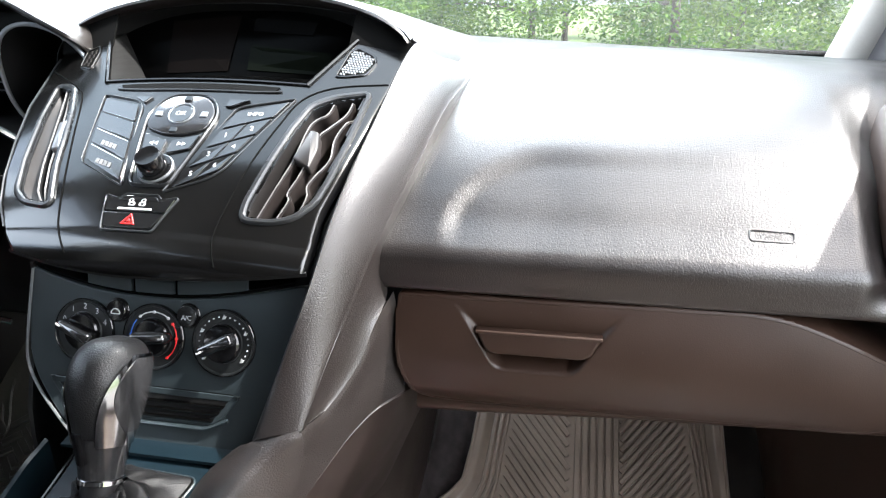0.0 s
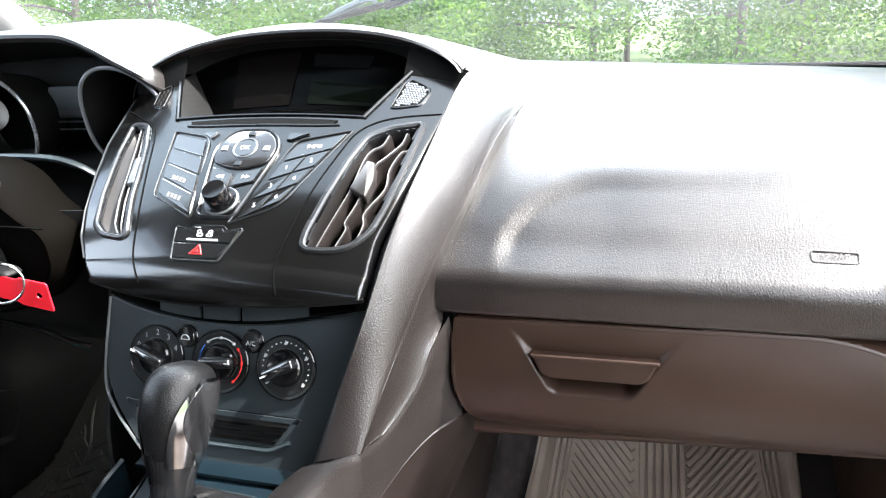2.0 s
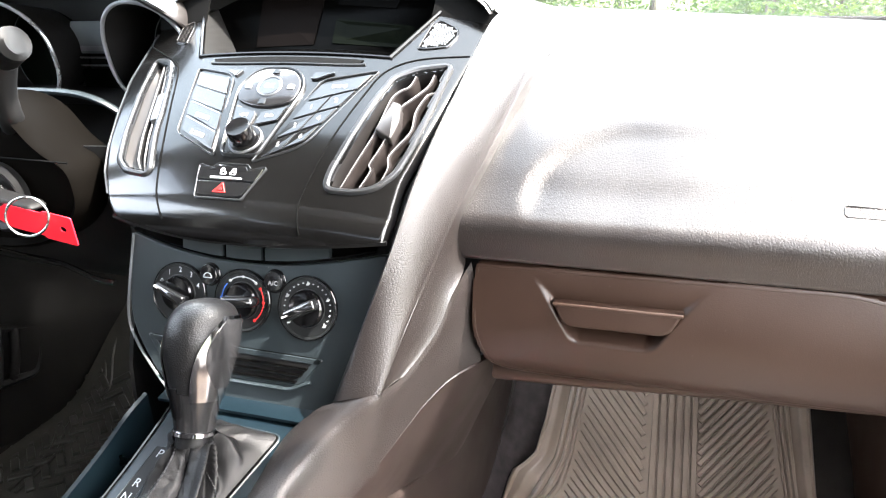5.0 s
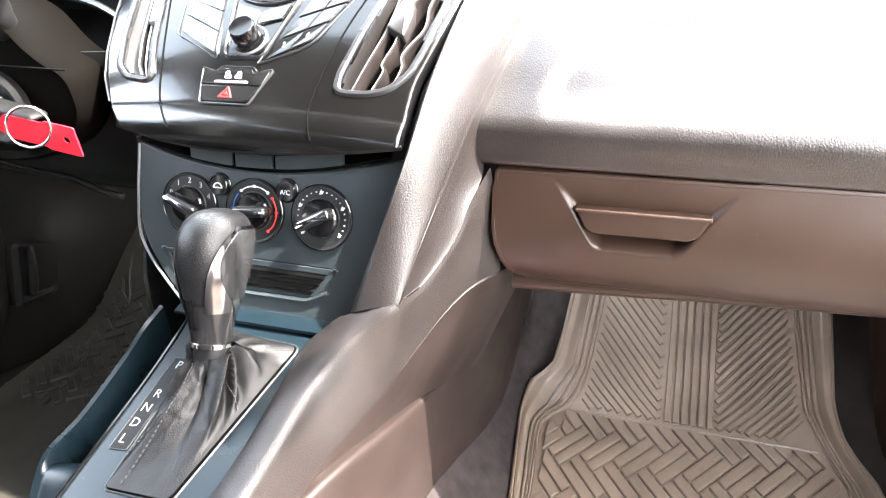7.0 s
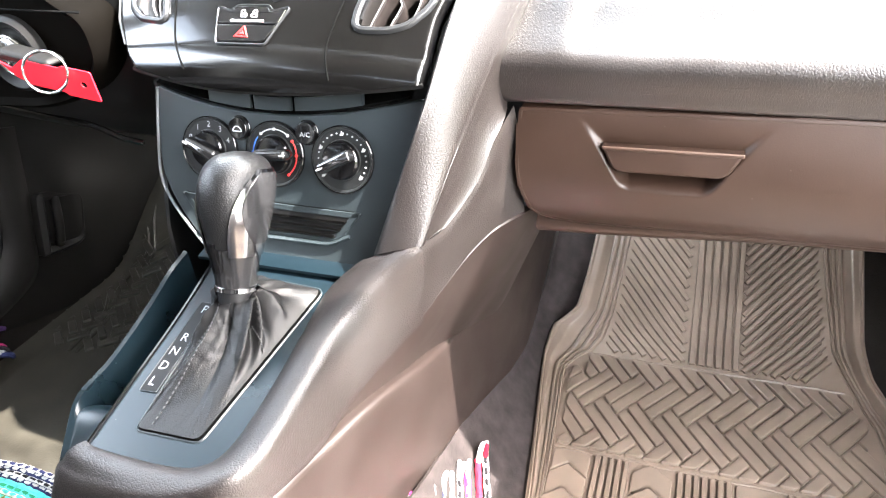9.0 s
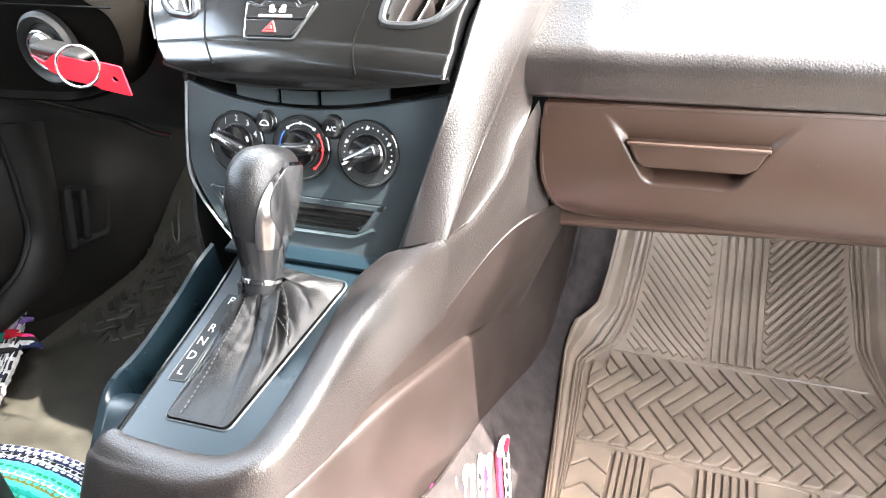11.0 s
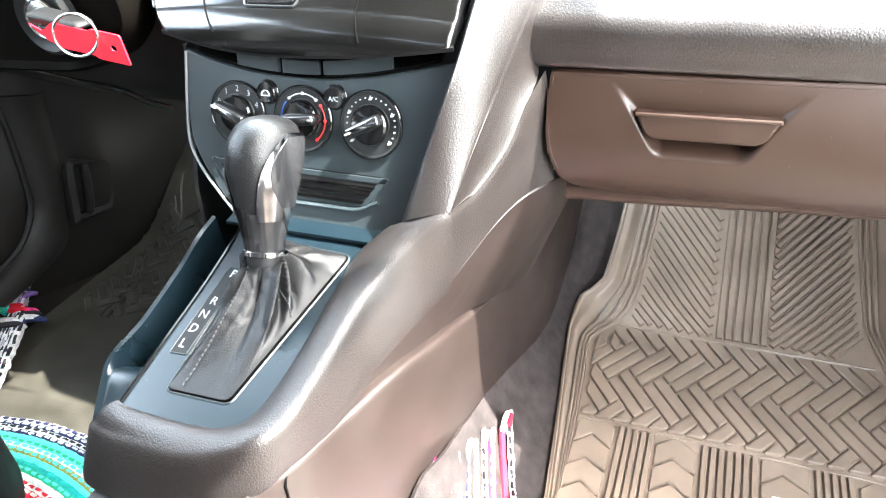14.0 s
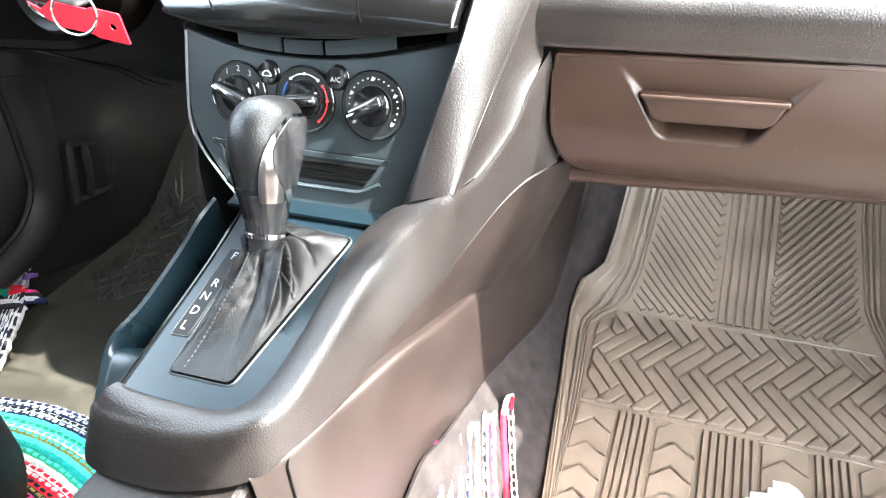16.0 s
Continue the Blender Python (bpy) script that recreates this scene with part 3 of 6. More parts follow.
    # sloping grey side trim between the centre stack and the pad
    L = cat([(0.178, 0.270, 0.640), (0.178, 0.170, 0.656), (0.164, 0.080, 0.597), (0.152, 0.020, 0.547), (0.138, -0.012, 0.490), (0.118, -0.032, 0.430), (0.098, -0.047, 0.3745)], 60)
    R = cat([(0.224, 0.255, 0.626), (0.213, 0.160, 0.604), (0.199, 0.100, 0.563), (0.182, 0.050, 0.520), (0.166, 0.014, 0.472), (0.151, -0.018, 0.425), (0.1405, -0.0425, 0.3865)], 60)
    E = cat([(0.238, 0.285, 0.614), (0.226, 0.185, 0.588), (0.212, 0.125, 0.546), (0.199, 0.088, 0.500), (0.1868, 0.0590, 0.4640), (0.1685, 0.0145, 0.4170), (0.1415, -0.0415, 0.3862)], 60)
    crest = cat(C_, 521, True)[360:]
    for e in E:
        if e[2] < 0.4635:
            e[:] = [np.interp(e[2], crest[:, 2], crest[:, m]) for m in range(3)]
    P = []
    for a, b, e in zip(L, R, E):
        out = np.array((0.35, -0.72, 0.6))
        e = e + (b + np.array((0.004, 0.040, -0.020)) - e) * smooth01(0.468, 0.500, b[2])
        low = 1 - smooth01(0.468, 0.500, b[2])
        row = [a + np.array((0, 0.03, -0.012)), a + np.array((0, 0.010, -0.004)), a + np.array((0.0005, 0.003, -0.001)), a + np.array((0.003, 0.0002, 0.001))]
        row += [a + (b - a) * t + out * 0.0055 * math.sin(math.pi * t) ** 0.7 for t in np.linspace(0.14, 0.94, 9)]
        row += [b + (a - b) * 0.02, b, b + (e - b) * 0.04 + np.array((0, 0.002, -0.001))]
        row += [b + (e - b) * t + np.array((-0.001, 0.0035, -0.001)) * low * math.sin(math.pi * t) ** 0.8 for t in np.linspace(0.12, 0.9, 9)] + [e]
        P.append(row)
    part("side_trim", grid(np.array(P)), SOFT, d, "leather-grained sloping side trim", True)
    return d


# ---- centre stack ----
U_, N_ = Vector((0, 0.8107, 0.5878)), Vector((0, -0.5878, 0.8107))


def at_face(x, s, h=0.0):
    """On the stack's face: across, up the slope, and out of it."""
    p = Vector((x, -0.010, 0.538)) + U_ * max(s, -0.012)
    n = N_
    # bends the face along the camera's line of sight, to fit its view
    view_bow = 1.15 * max(0.0, 0.105 - max(s, -0.012)) ** 2
    p += Vector((2.53 * x - 0.85, 1.18 + 2.05 * max(s, -0.012), -0.38 + 1.49 * max(s, -0.012))) * view_bow
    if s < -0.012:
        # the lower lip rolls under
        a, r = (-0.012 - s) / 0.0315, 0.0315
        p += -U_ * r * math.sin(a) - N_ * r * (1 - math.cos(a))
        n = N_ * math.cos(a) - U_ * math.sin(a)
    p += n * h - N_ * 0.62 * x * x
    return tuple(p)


# openings of the two air vents, and the fins in the passenger's one
VENT_R = [(0.0880, 0.0070), (0.0868, 0.0220), (0.0917, 0.0583), (0.0997, 0.1004), (0.1092, 0.1310), (0.1263, 0.1435), (0.1510, 0.1530), (0.1497, 0.1444), (0.1450, 0.0966), (0.1398, 0.0557), (0.1345, 0.0305), (0.1235, 0.0145), (0.1100, 0.0085)]
VENT_L = [(0.0815, 0.0100), (0.0905, 0.0300), (0.1000, 0.0530), (0.1090, 0.0850), (0.1198, 0.1180), (0.1340, 0.1500), (0.1534, 0.1560), (0.1490, 0.1160), (0.1355, 0.0628), (0.1215, 0.0270), (0.1060, 0.0150)]
FINS = [
    [(0.0964, 0.0069), (0.1018, 0.0387), (0.1046, 0.0531), (0.1078, 0.0715), (0.1108, 0.1078), (0.1153, 0.1183), (0.1222, 0.1253), (0.1250, 0.1378)],
    [(0.1110, 0.0106), (0.1152, 0.0306), (0.1126, 0.0369), (0.1170, 0.0586), (0.1215, 0.0999), (0.1274, 0.1105), (0.1375, 0.1280), (0.1399, 0.1425)],
    [(0.1256, 0.0174), (0.1280, 0.0363), (0.1254, 0.0461), (0.1285, 0.0571), (0.1360, 0.0764), (0.1347, 0.0984), (0.1398, 0.1186), (0.1457, 0.1236), (0.1479, 0.1461)],
]


def centre_stack():
    c = thing("centre_stack", (0, 0.1, 0.52), "satin black centre stack with radio buttons and air vents", "centre stack")
    vents = {1: rounded(VENT_R, 0.006, 4), -1: rounded(VENT_L, 0.006, 4)}
    xs, ss = np.linspace(-0.185, 0.185, 150), np.linspace(-0.062, 0.222, 112)

    def edge(s, sx=1):
        if sx < 0:
            return float(np.interp(s, [-0.06, -0.03, -0.008, 0.016, 0.045, 0.090, 0.137, 0.192, 0.226], [0.085, 0.102, 0.1180, 0.1375, 0.1530, 0.1700, 0.1830, 0.1850, 0.1850]))
        return 0.140 + 0.20 * max(0, s) * 0.95 + 0.006 * smooth01(0.03, -0.01, s) - 0.14 * max(0, -0.012 - s)
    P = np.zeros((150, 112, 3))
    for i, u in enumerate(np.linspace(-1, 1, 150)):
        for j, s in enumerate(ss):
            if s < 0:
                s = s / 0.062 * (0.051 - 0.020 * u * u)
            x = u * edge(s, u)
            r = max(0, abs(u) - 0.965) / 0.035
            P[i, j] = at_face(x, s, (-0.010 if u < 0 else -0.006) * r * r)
    holes = {k: inset(v, 0.002) for k, v in vents.items()}
    keep = np.ones((149, 111), bool)
    us = np.linspace(-1, 1, 150)
    for i in range(149):
        for j in range(111):
            s = (ss[j] + ss[j + 1]) / 2
            s = s if s > 0 else s / 0.062 * 0.045
            x = (us[i] + us[i + 1]) / 2 * edge(s, us[i])
            # display recess, above the disc slot
            disp = s > 0.1555 and abs(x) < 0.098 + 0.45 * (s - 0.155)
            if inside(holes[1 if x > 0 else -1], abs(x), s) or disp:
                keep[i, j] = False
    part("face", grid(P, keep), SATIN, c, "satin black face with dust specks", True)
    # underside of the stack
    Q = [[at_face(u * edge(-0.051 + 0.020 * u * u, u), -0.051 + 0.020 * u * u, -0.001), (u * 0.118, 0.05, 0.502 + 0.008 * u * u)] for u in np.linspace(-1, 1, 40)]
    part("underside", sheet(Q, 0.003), DARK, c, "", True)
    for sx in (-1, 1):
        Q = [[at_face(sx * edge(s, sx) * 0.998, s, -0.010), (sx * (edge(s, sx) + 0.002), at_face(edge(s, sx), s)[1] + 0.10, at_face(edge(s, sx), s)[2] - 0.02)] for s in np.linspace(-0.031, 0.222, 30)]
        part("side_wall", sheet(Q, 0.003), DARK, c, "", True)
    # highlight along the driver's edge, painted as a silver bead
    for sx in (-1,):
        pts = [at_face(sx * edge(s, sx) * 0.985, s, -0.0012) for s in np.linspace(-0.010, 0.205, 50)]
        part("edge_glint", tube(pts, 0.0010, 6), VENTFRAME, c, "thin silver bead for the edge's highlight", True)
    # seams
    for line in ([(0.0750, -0.036), (0.0727, -0.0247), (0.0700, -0.0029), (0.0751, 0.0561), (0.0879, 0.1105), (0.0981, 0.1379), (0.1205, 0.1557), (0.1652, 0.1700)], [(-0.0480, -0.034), (-0.0539, -0.0223), (-0.0650, -0.0018), (-0.0815, 0.0389), (-0.1000, 0.0900), (-0.1172, 0.1380), (-0.1325, 0.1543), (-0.1766, 0.1833)]):
        pts = [at_face(a, b, 0.0004) for a, b in cat(line, 44)]
        part("seam", tube(pts, 0.0006, 5), VOID, c)
    # disc slot
    Q = [[at_face(-0.0015 + k * (0.0725 + 0.0040 * w), 0.1422 + 0.0066 * w, 0.0011) for w in (0.0, 0.3, 0.7, 1.0)] for k in np.linspace(-1, 1, 48)]
    part("disc_slot", sheet(Q, 0.0008), VOID, c, "long thin disc slot")
    part("slot_lip", tube([at_face(a, 0.1408 + 0.0035 * (a / 0.08) ** 4, 0.0006) for a in np.linspace(-0.080, 0.078, 40)], 0.0011, 6), VENTFRAME, c, "thin silver lip")
    part("bezel_lip", tube([at_face(a, 0.1540 + 0.0016 * (a / 0.1) ** 2, 0.0008) for a in np.linspace(-0.098, 0.098, 30)], 0.0013, 6), GLOSS, c, "glossy lip below the display")
    # air vents
    for sx in (-1, 1):
        at = lambda a, b, h, sx=sx: at_face(sx * a, b, h)
        vent_o = vents[sx]
        outer = inset(vent_o, -0.0046)
        v = part("air_vent", ring(outer, 0.0052, at, -0.004, 0.0030, 0.0014), VENTFRAME, c, "air vent with a grey frame and dusty slats", True)
        part("duct", cavity(inset(vent_o, 0.0004), at, 0.001, -0.045), DUCT, v)
        if sx < 0:
            lo = lambda s: float(np.interp(s, [0.010, 0.030, 0.053, 0.085, 0.118, 0.150], [0.0825, 0.0915, 0.1010, 0.1100, 0.1208, 0.1345]))
            hi = lambda s: float(np.interp(s, [0.012, 0.015, 0.027, 0.063, 0.116, 0.153], [0.0950, 0.1050, 0.1210, 0.1350, 0.1485, 0.1530]))
            F = [[at(lo(s) + (hi(s) - lo(s)) * (0.46 + 0.53 * w), s, -0.004 - 0.010 * (1 - w)) for w in np.linspace(0, 1, 5)] for s in np.linspace(0.017, 0.152, 18)]
            part("flap", sheet(F, 0.0015), FLAP, v, "broad brown flap", True)
            lines = [[(lo(s) + (hi(s) - lo(s)) * q, s) for s in np.linspace(0.014, 0.150, 22)] for q in (0.16, 0.40)]
        else:
            lines = [[tuple(p) for p in cat(f, 40)] for f in FINS]
        for line in lines:
            n = len(line)
            # thicker and deeper in the middle of each fin
            S = np.array([[at(a - 0.0015 * sx * w, s, -0.0015 - 0.030 * w) for w in np.linspace(0, 1, 4)] for a, s in line])
            sl = part("slat", sheet(S, 0.0020), SLAT if sx > 0 else DARK, v, "", True)
            part("slat_edge", tube([at(a, s, -0.0012) for a, s in line], 0.0006 if sx > 0 else 0.0009, 6), SLAT_EDGE, sl, "pale front edge")
        if sx > 0:
            o = rounded([(0.1082, 0.0700), (0.1150, 0.1027), (0.1225, 0.1010), (0.1262, 0.0819), (0.1240, 0.0620)], 0.0022)
            part("slider_tab", prism(o, at, -0.006, 0.0035, 0.0018), SLATTAB, v, "grey-brown slider tab", True)
        else:
            o = rounded([(0.1040, 0.0720), (0.1125, 0.0700), (0.1215, 0.1040), (0.1130, 0.1060)], 0.0025)
            part("slider_tab", prism(o, at, -0.004, 0.0035, 0.0018), GREYTRIM, v, "grey slider tab", True)
        # small upper grille; sunlight is put into the passenger side's paler grey ribs
        if sx > 0:
            o = rounded([(0.1184, 0.1702), (0.1241, 0.2041), (0.1305, 0.2097), (0.1476, 0.2015), (0.1494, 0.1930), (0.1438, 0.1775), (0.1272, 0.1716)], 0.0030)
        else:
            o = rounded([(0.1438, 0.1830), (0.1465, 0.2050), (0.1341, 0.2120), (0.1300, 0.2000), (0.1285, 0.1780)], 0.0030)
        g = part("side_grille", ring(inset(o, -0.0012), 0.0020, at, -0.002, 0.0014, 0.0005), SATIN, c, "small moulded grille")
        part("grille_well", prism(o, at, -0.003, 0.0004, 0.0002), VOID, g)
        cell = inset(o, 0.0022)
        for k in range(14):
            for m in range(16):
                a, b = 0.112 + 0.0026 * m + (0.0013 if k % 2 else 0), 0.168 + 0.0030 * k
                if inside(cell, a, b) and (sx > 0 or (m + k) % 2):
                    part("grille_rib", prism([(a - 0.0009, b - 0.0011), (a + 0.0009, b - 0.0011), (a + 0.0009, b + 0.0011), (a - 0.0009, b + 0.0011)], at, 0, 0.0012, 0.0003), GREYTRIM if sx > 0 else SLAT, g)
    # button fields
    def quad(A, B, C, D, u0, u1, v0, v1):
        A, B, C, D = map(np.array, (A, B, C, D))
        f = lambda u, v: tuple((1 - v) * ((1 - u) * A + u * B) + v * ((1 - u) * D + u * C))
        return [f(u0, v0), f(u1, v0), f(u1, v1), f(u0, v1)]
    A, B, C, D = (-0.072, 0.059), (-0.026, 0.034), (-0.047, 0.122), (-0.088, 0.134)
    fieldL = rounded([(A[0] - 0.003, A[1] - 0.003), (B[0] + 0.003, B[1] - 0.005), (C[0] + 0.003, C[1] + 0.004), (D[0] - 0.003, D[1] + 0.004)], [0.006, 0.004, 0.012, 0.006])
    lf = part("button_field", ring(fieldL, 0.0010, at_face, -0.001, 0.0018, 0.0004), VENTFRAME, c, "raised silver-edged frame")
    for k in range(4):
        o = rounded(quad(A, B, C, D, 0.03, 0.97, k * 0.25 + 0.012, k * 0.25 + 0.238), 0.0022)
        b = part("button", prism(o, at_face, -0.001, 0.0016, 0.0005), BUTTON, lf, "long black radio button")
        if k < 2:
            ctr = np.mean(np.array(quad(A, B, C, D, 0.3, 0.75, k * 0.25 + 0.05, k * 0.25 + 0.2)), 0)
            for m in range(4):
                o = [(ctr[0] - 0.009 + 0.0045 * m, ctr[1] + 0.003 - 0.0016 * m), (ctr[0] - 0.006 + 0.0045 * m, ctr[1] + 0.002 - 0.0016 * m), (ctr[0] - 0.006 + 0.0045 * m, ctr[1] - 0.003 - 0.0016 * m), (ctr[0] - 0.009 + 0.0045 * m, ctr[1] - 0.002 - 0.0016 * m)]
                part("print_bar", prism(o, at_face, 0.001, 0.0018, 0.0001), GREYPRINT, b)
    A2, B2, C2, D2 = (0.020, 0.028), (0.052, 0.050), (0.090, 0.134), (0.046, 0.116)
    fieldR = rounded([(0.014, 0.024), (0.054, 0.044), (0.094, 0.138), (0.045, 0.121)], [0.004, 0.016, 0.004, 0.006])
    rf = part("button_field", ring(fieldR, 0.0010, at_face, -0.001, 0.0018, 0.0004), VENTFRAME, c)
    names = {(0, 0): "5", (0, 1): "6", (1, 0): "3", (1, 1): "4", (2, 0): "1", (2, 1): "2"}
    for k in range(4):
        for m in range(2):
            if k == 3 and m == 1:
                continue
            u0, u1 = (0.02, 0.50) if m == 0 else (0.53, 0.98)
            if k == 3:
                u0, u1 = 0.02, 0.98
            q = quad(A2, B2, C2, D2, u0, u1, k * 0.25 + 0.012, k * 0.25 + 0.238)
            b = part("button", prism(rounded(q, 0.0018), at_face, -0.001, 0.0016, 0.0005), BUTTON, rf, "black number button")
            ctr = tuple(np.mean(np.array(q), 0))
            if k == 3:
                lettering("INFO", 0.0060, at_face, WHITE, b, "lettering", 0.0018, 0.12, ctr)
            else:
                lettering(names[(k, m)], 0.0070, at_face, WHITE, b, "lettering", 0.0018, 0.10, ctr)
    # centre pad
    pad = rounded([(-0.030, 0.088), (-0.034, 0.112), (-0.020, 0.134), (0.020, 0.134), (0.034, 0.112), (0.030, 0.088), (0.018, 0.030), (-0.018, 0.030)], [0.02, 0.02, 0.02, 0.02, 0.02, 0.02, 0.008, 0.008], 6)
    pf = part("control_pad", ring(pad, 0.0022, at_face, -0.001, 0.0030, 0.0010), VENTFRAME, c, "shield-shaped control pad with a silver edge", True)
    part("pad_plate", prism(inset(pad, 0.003), at_face, -0.001, 0.0012, 0.0005), SATIN, pf)
    disc = rounded([(-0.0285, 0.092), (-0.0305, 0.112), (-0.018, 0.1305), (0.018, 0.1305), (0.0305, 0.112), (0.0285, 0.092), (0.0, 0.082)], 0.014, 6)
    part("rocker", prism(disc, at_face, 0, 0.0035, 0.0015), INLAY, pf, "smoked silver rocker pad", True)
    part("ok_ring", ring(circle(0.0118, 30, (0, 0.108)), 0.0012, at_face, 0.003, 0.0046, 0.0005), GREYTRIM, pf)
    part("ok_button", prism(circle(0.0105, 30, (0, 0.108)), at_face, 0.002, 0.0042, 0.001), BUTTON, pf)
    lettering("OK", 0.0070, at_face, WHITE, pf, "lettering", 0.0044, 0, (0, 0.108))
    for ang in range(4):
        w = math.pi / 2 * ang
        cx, cy = 0.021 * math.cos(w), 0.108 + 0.0185 * math.sin(w)
        o = rounded([(cx - 0.0035, cy - 0.003), (cx + 0.0035, cy - 0.003), (cx + 0.003, cy + 0.003), (cx - 0.003, cy + 0.003)], 0.001)
        part("arrow_key", prism(o, at_face, 0.002, 0.0044, 0.0006), SATIN if ang % 2 else GREYTRIM, pf, "small arrow key")
    for sx in (-1, 1):
        o = rounded([(sx * 0.002, 0.079), (sx * 0.0255, 0.087), (sx * 0.0215, 0.070), (sx * 0.002, 0.064)], 0.002)
        k = part("seek_key", prism(o, at_face, 0, 0.0026, 0.0008), BUTTON, pf, "black seek key")
        for m in (0, 1):
            a = sx * (0.009 + 0.004 * m)
            part("seek_mark", prism([(a, 0.0728), (a + sx * 0.0036, 0.075), (a, 0.0772)], at_face, 0.002, 0.0029, 0.0001), WHITE, k)
        o = rounded([(-0.0520, 0.1325), (-0.0535, 0.1305), (-0.0430, 0.1235), (-0.0375, 0.1310)] if sx < 0 else [(0.0345, 0.1205), (0.0400, 0.1205), (0.0545, 0.1300), (0.0355, 0.1300)], 0.0012)
        part("wedge_key", prism(o, at_face, -0.001, 0.0022, 0.0008), BUTTON, c, "small wedge-shaped key")
    knob = part("volume_knob", loops([[at_face(*p, h) for p in circle(r, 36, (0, 0.048))] for r, h in ((0.0135, 0), (0.0135, 0.004), (0.0112, 0.0045), (0.0108, 0.016), (0.0098, 0.0175), (0.006, 0.0172))]), GLOSS, c, "round black volume knob", True)
    part("knob_ring", ring(circle(0.0152, 36, (0, 0.048)), 0.002, at_face, 0, 0.0028, 0.0008), GREYTRIM, knob)
    # lock and hazard keys
    o = rounded([(-0.031, 0.020), (-0.018, 0.016), (-0.014, 0.021), (0.014, 0.021), (0.018, 0.016), (0.031, 0.020), (0.021, -0.013), (-0.021, -0.013)], 0.0022, 3)
    hz = part("hazard_switch", ring(inset(o, -0.0012), 0.0014, at_face, -0.001, 0.0018, 0.0005), VENTFRAME, c, "lock and hazard switch block")
    o1 = rounded([(-0.0295, 0.0185), (-0.0175, 0.0145), (-0.0135, 0.0195), (0.0135, 0.0195), (0.0175, 0.0145), (0.0295, 0.0185), (0.0265, 0.0045), (-0.0265, 0.0045)], 0.0015, 3)
    k1 = part("lock_key", prism(o1, at_face, -0.001, 0.0022, 0.0007), BUTTON, hz)
    for sx in (-1, 1):
        part("lock_mark", ring(rounded([(sx * 0.0045 - 0.0026, 0.0095), (sx * 0.0045 + 0.0026, 0.0095), (sx * 0.0045 + 0.0026, 0.0130), (sx * 0.0045 - 0.0026, 0.0130)], 0.001, 3), 0.0009, at_face, 0.0015, 0.0026, 0.0002), WHITE, k1)
        part("lock_mark", ring(circle(0.0020, 14, (sx * 0.0045 - (0.0015 if sx < 0 else 0), 0.0145)), 0.0008, at_face, 0.0015, 0.0026, 0.0002), WHITE, k1)
    part("lamp_bar", prism(rounded([(-0.0145, 0.0052), (0.0145, 0.0052), (0.0145, 0.0072), (-0.0145, 0.0072)], 0.0006, 2), at_face, 0.001, 0.0028, 0.0003), WHITE, k1, "pale bar")
    o2 = rounded([(-0.026, 0.0030), (0.026, 0.0030), (0.0195, -0.0115), (-0.0195, -0.0115)], 0.002, 3)
    k2 = part("hazard_key", prism(o2, at_face, -0.001, 0.0022, 0.0007), BUTTON, hz)
    tri = rounded([(-0.0062, -0.0085), (0.0062, -0.0085), (0.0, 0.0018)], 0.0006, 2)
    part("hazard_triangle", ring(tri, 0.0011, at_face, 0.0015, 0.0028, 0.0002), RED, k2, "red triangle")
    part("hazard_triangle", prism([(-0.0019, -0.0060), (0.0019, -0.0060), (0.0, -0.0028)], at_face, 0.0015, 0.0027, 0.0001), RED, k2, "red triangle")
    # display under its hood
    def arch(a):
        """The hood's front edge, a from -1 to 1."""
        e = abs(a)
        k = (1 - e ** 2.4)
        return np.array((0.176 * a * (1 + 0.10 * (1 - e) * e), 0.168 + 0.020 * k, 0.660 + 0.044 * k ** 0.75))
    As = np.linspace(-1, 1, 60)
    front = np.array([arch(a) for a in As])
    H = []
    for a, p in zip(As, front):
        e = abs(a)
        H.append(cat([p + np.array((0, 0.016, -0.012 * (1 - e ** 4))), p + np.array((0, 0.004, -0.0075 * (1 - e ** 4))), p + np.array((0, -0.001, -0.002)), p + np.array((0, 0.004, 0.002)), p + np.array((0.0, 0.02, 0.005 * (1 - e))), p + np.array((0.03 * a, 0.12, -0.004 - 0.01 * (1 - e) - 0.030 * e ** 6)), p + np.array((0.07 * a, 0.30, -0.030 - 0.02 * (1 - e)))], 26))
    part("hood", sheet(np.array(H), 0.003), SOFT, c, "dark grained hood over the display", True)
    shelf = lambda a: np.array(at_face(0.098 * a, 0.1555, -0.001))
    low = lambda a: shelf(a) + np.array((0, 0.060, -0.002))
    inn = lambda a: np.array((0.128 * a, 0.222 - 0.02 * a * a, 0.664 + 0.022 * (1 - abs(a) ** 3)))
    part("display_shelf", sheet([[shelf(a), low(a)] for a in As], 0.002), SCREEN, c, "", True)
    part("hood_lining", sheet([[p + np.array((0, 0.013, -0.0115 * (1 - abs(a) ** 4))), inn(a)] for a, p in zip(As, front)], 0.002, True), DARK, c, "", True)
    scr = part("display", sheet([[low(a) + (inn(a) - low(a)) * t for t in np.linspace(0, 1, 6)] for a in As], 0.003), SCREEN, c, "unlit glossy display panel", True)
    for sx in (-1, 1):
        Q = [[low(sx) + (inn(sx) - low(sx)) * t, np.array(at_face(sx * (0.098 + 0.45 * 0.062 * t), 0.1555 + 0.062 * t, 0.0))] for t in np.linspace(0, 1, 8)]
        part("display_cheek", sheet(Q, 0.002), DARK, c)

        pts = [at_face(sx * (0.0975 + 0.45 * 0.066 * t), 0.1545 + 0.066 * t, -0.0002) for t in np.linspace(0, 1, 12)]
        part("display_edge", tube(pts, 0.0026, 8), SATIN, c, "rounded edge of the display opening", True)

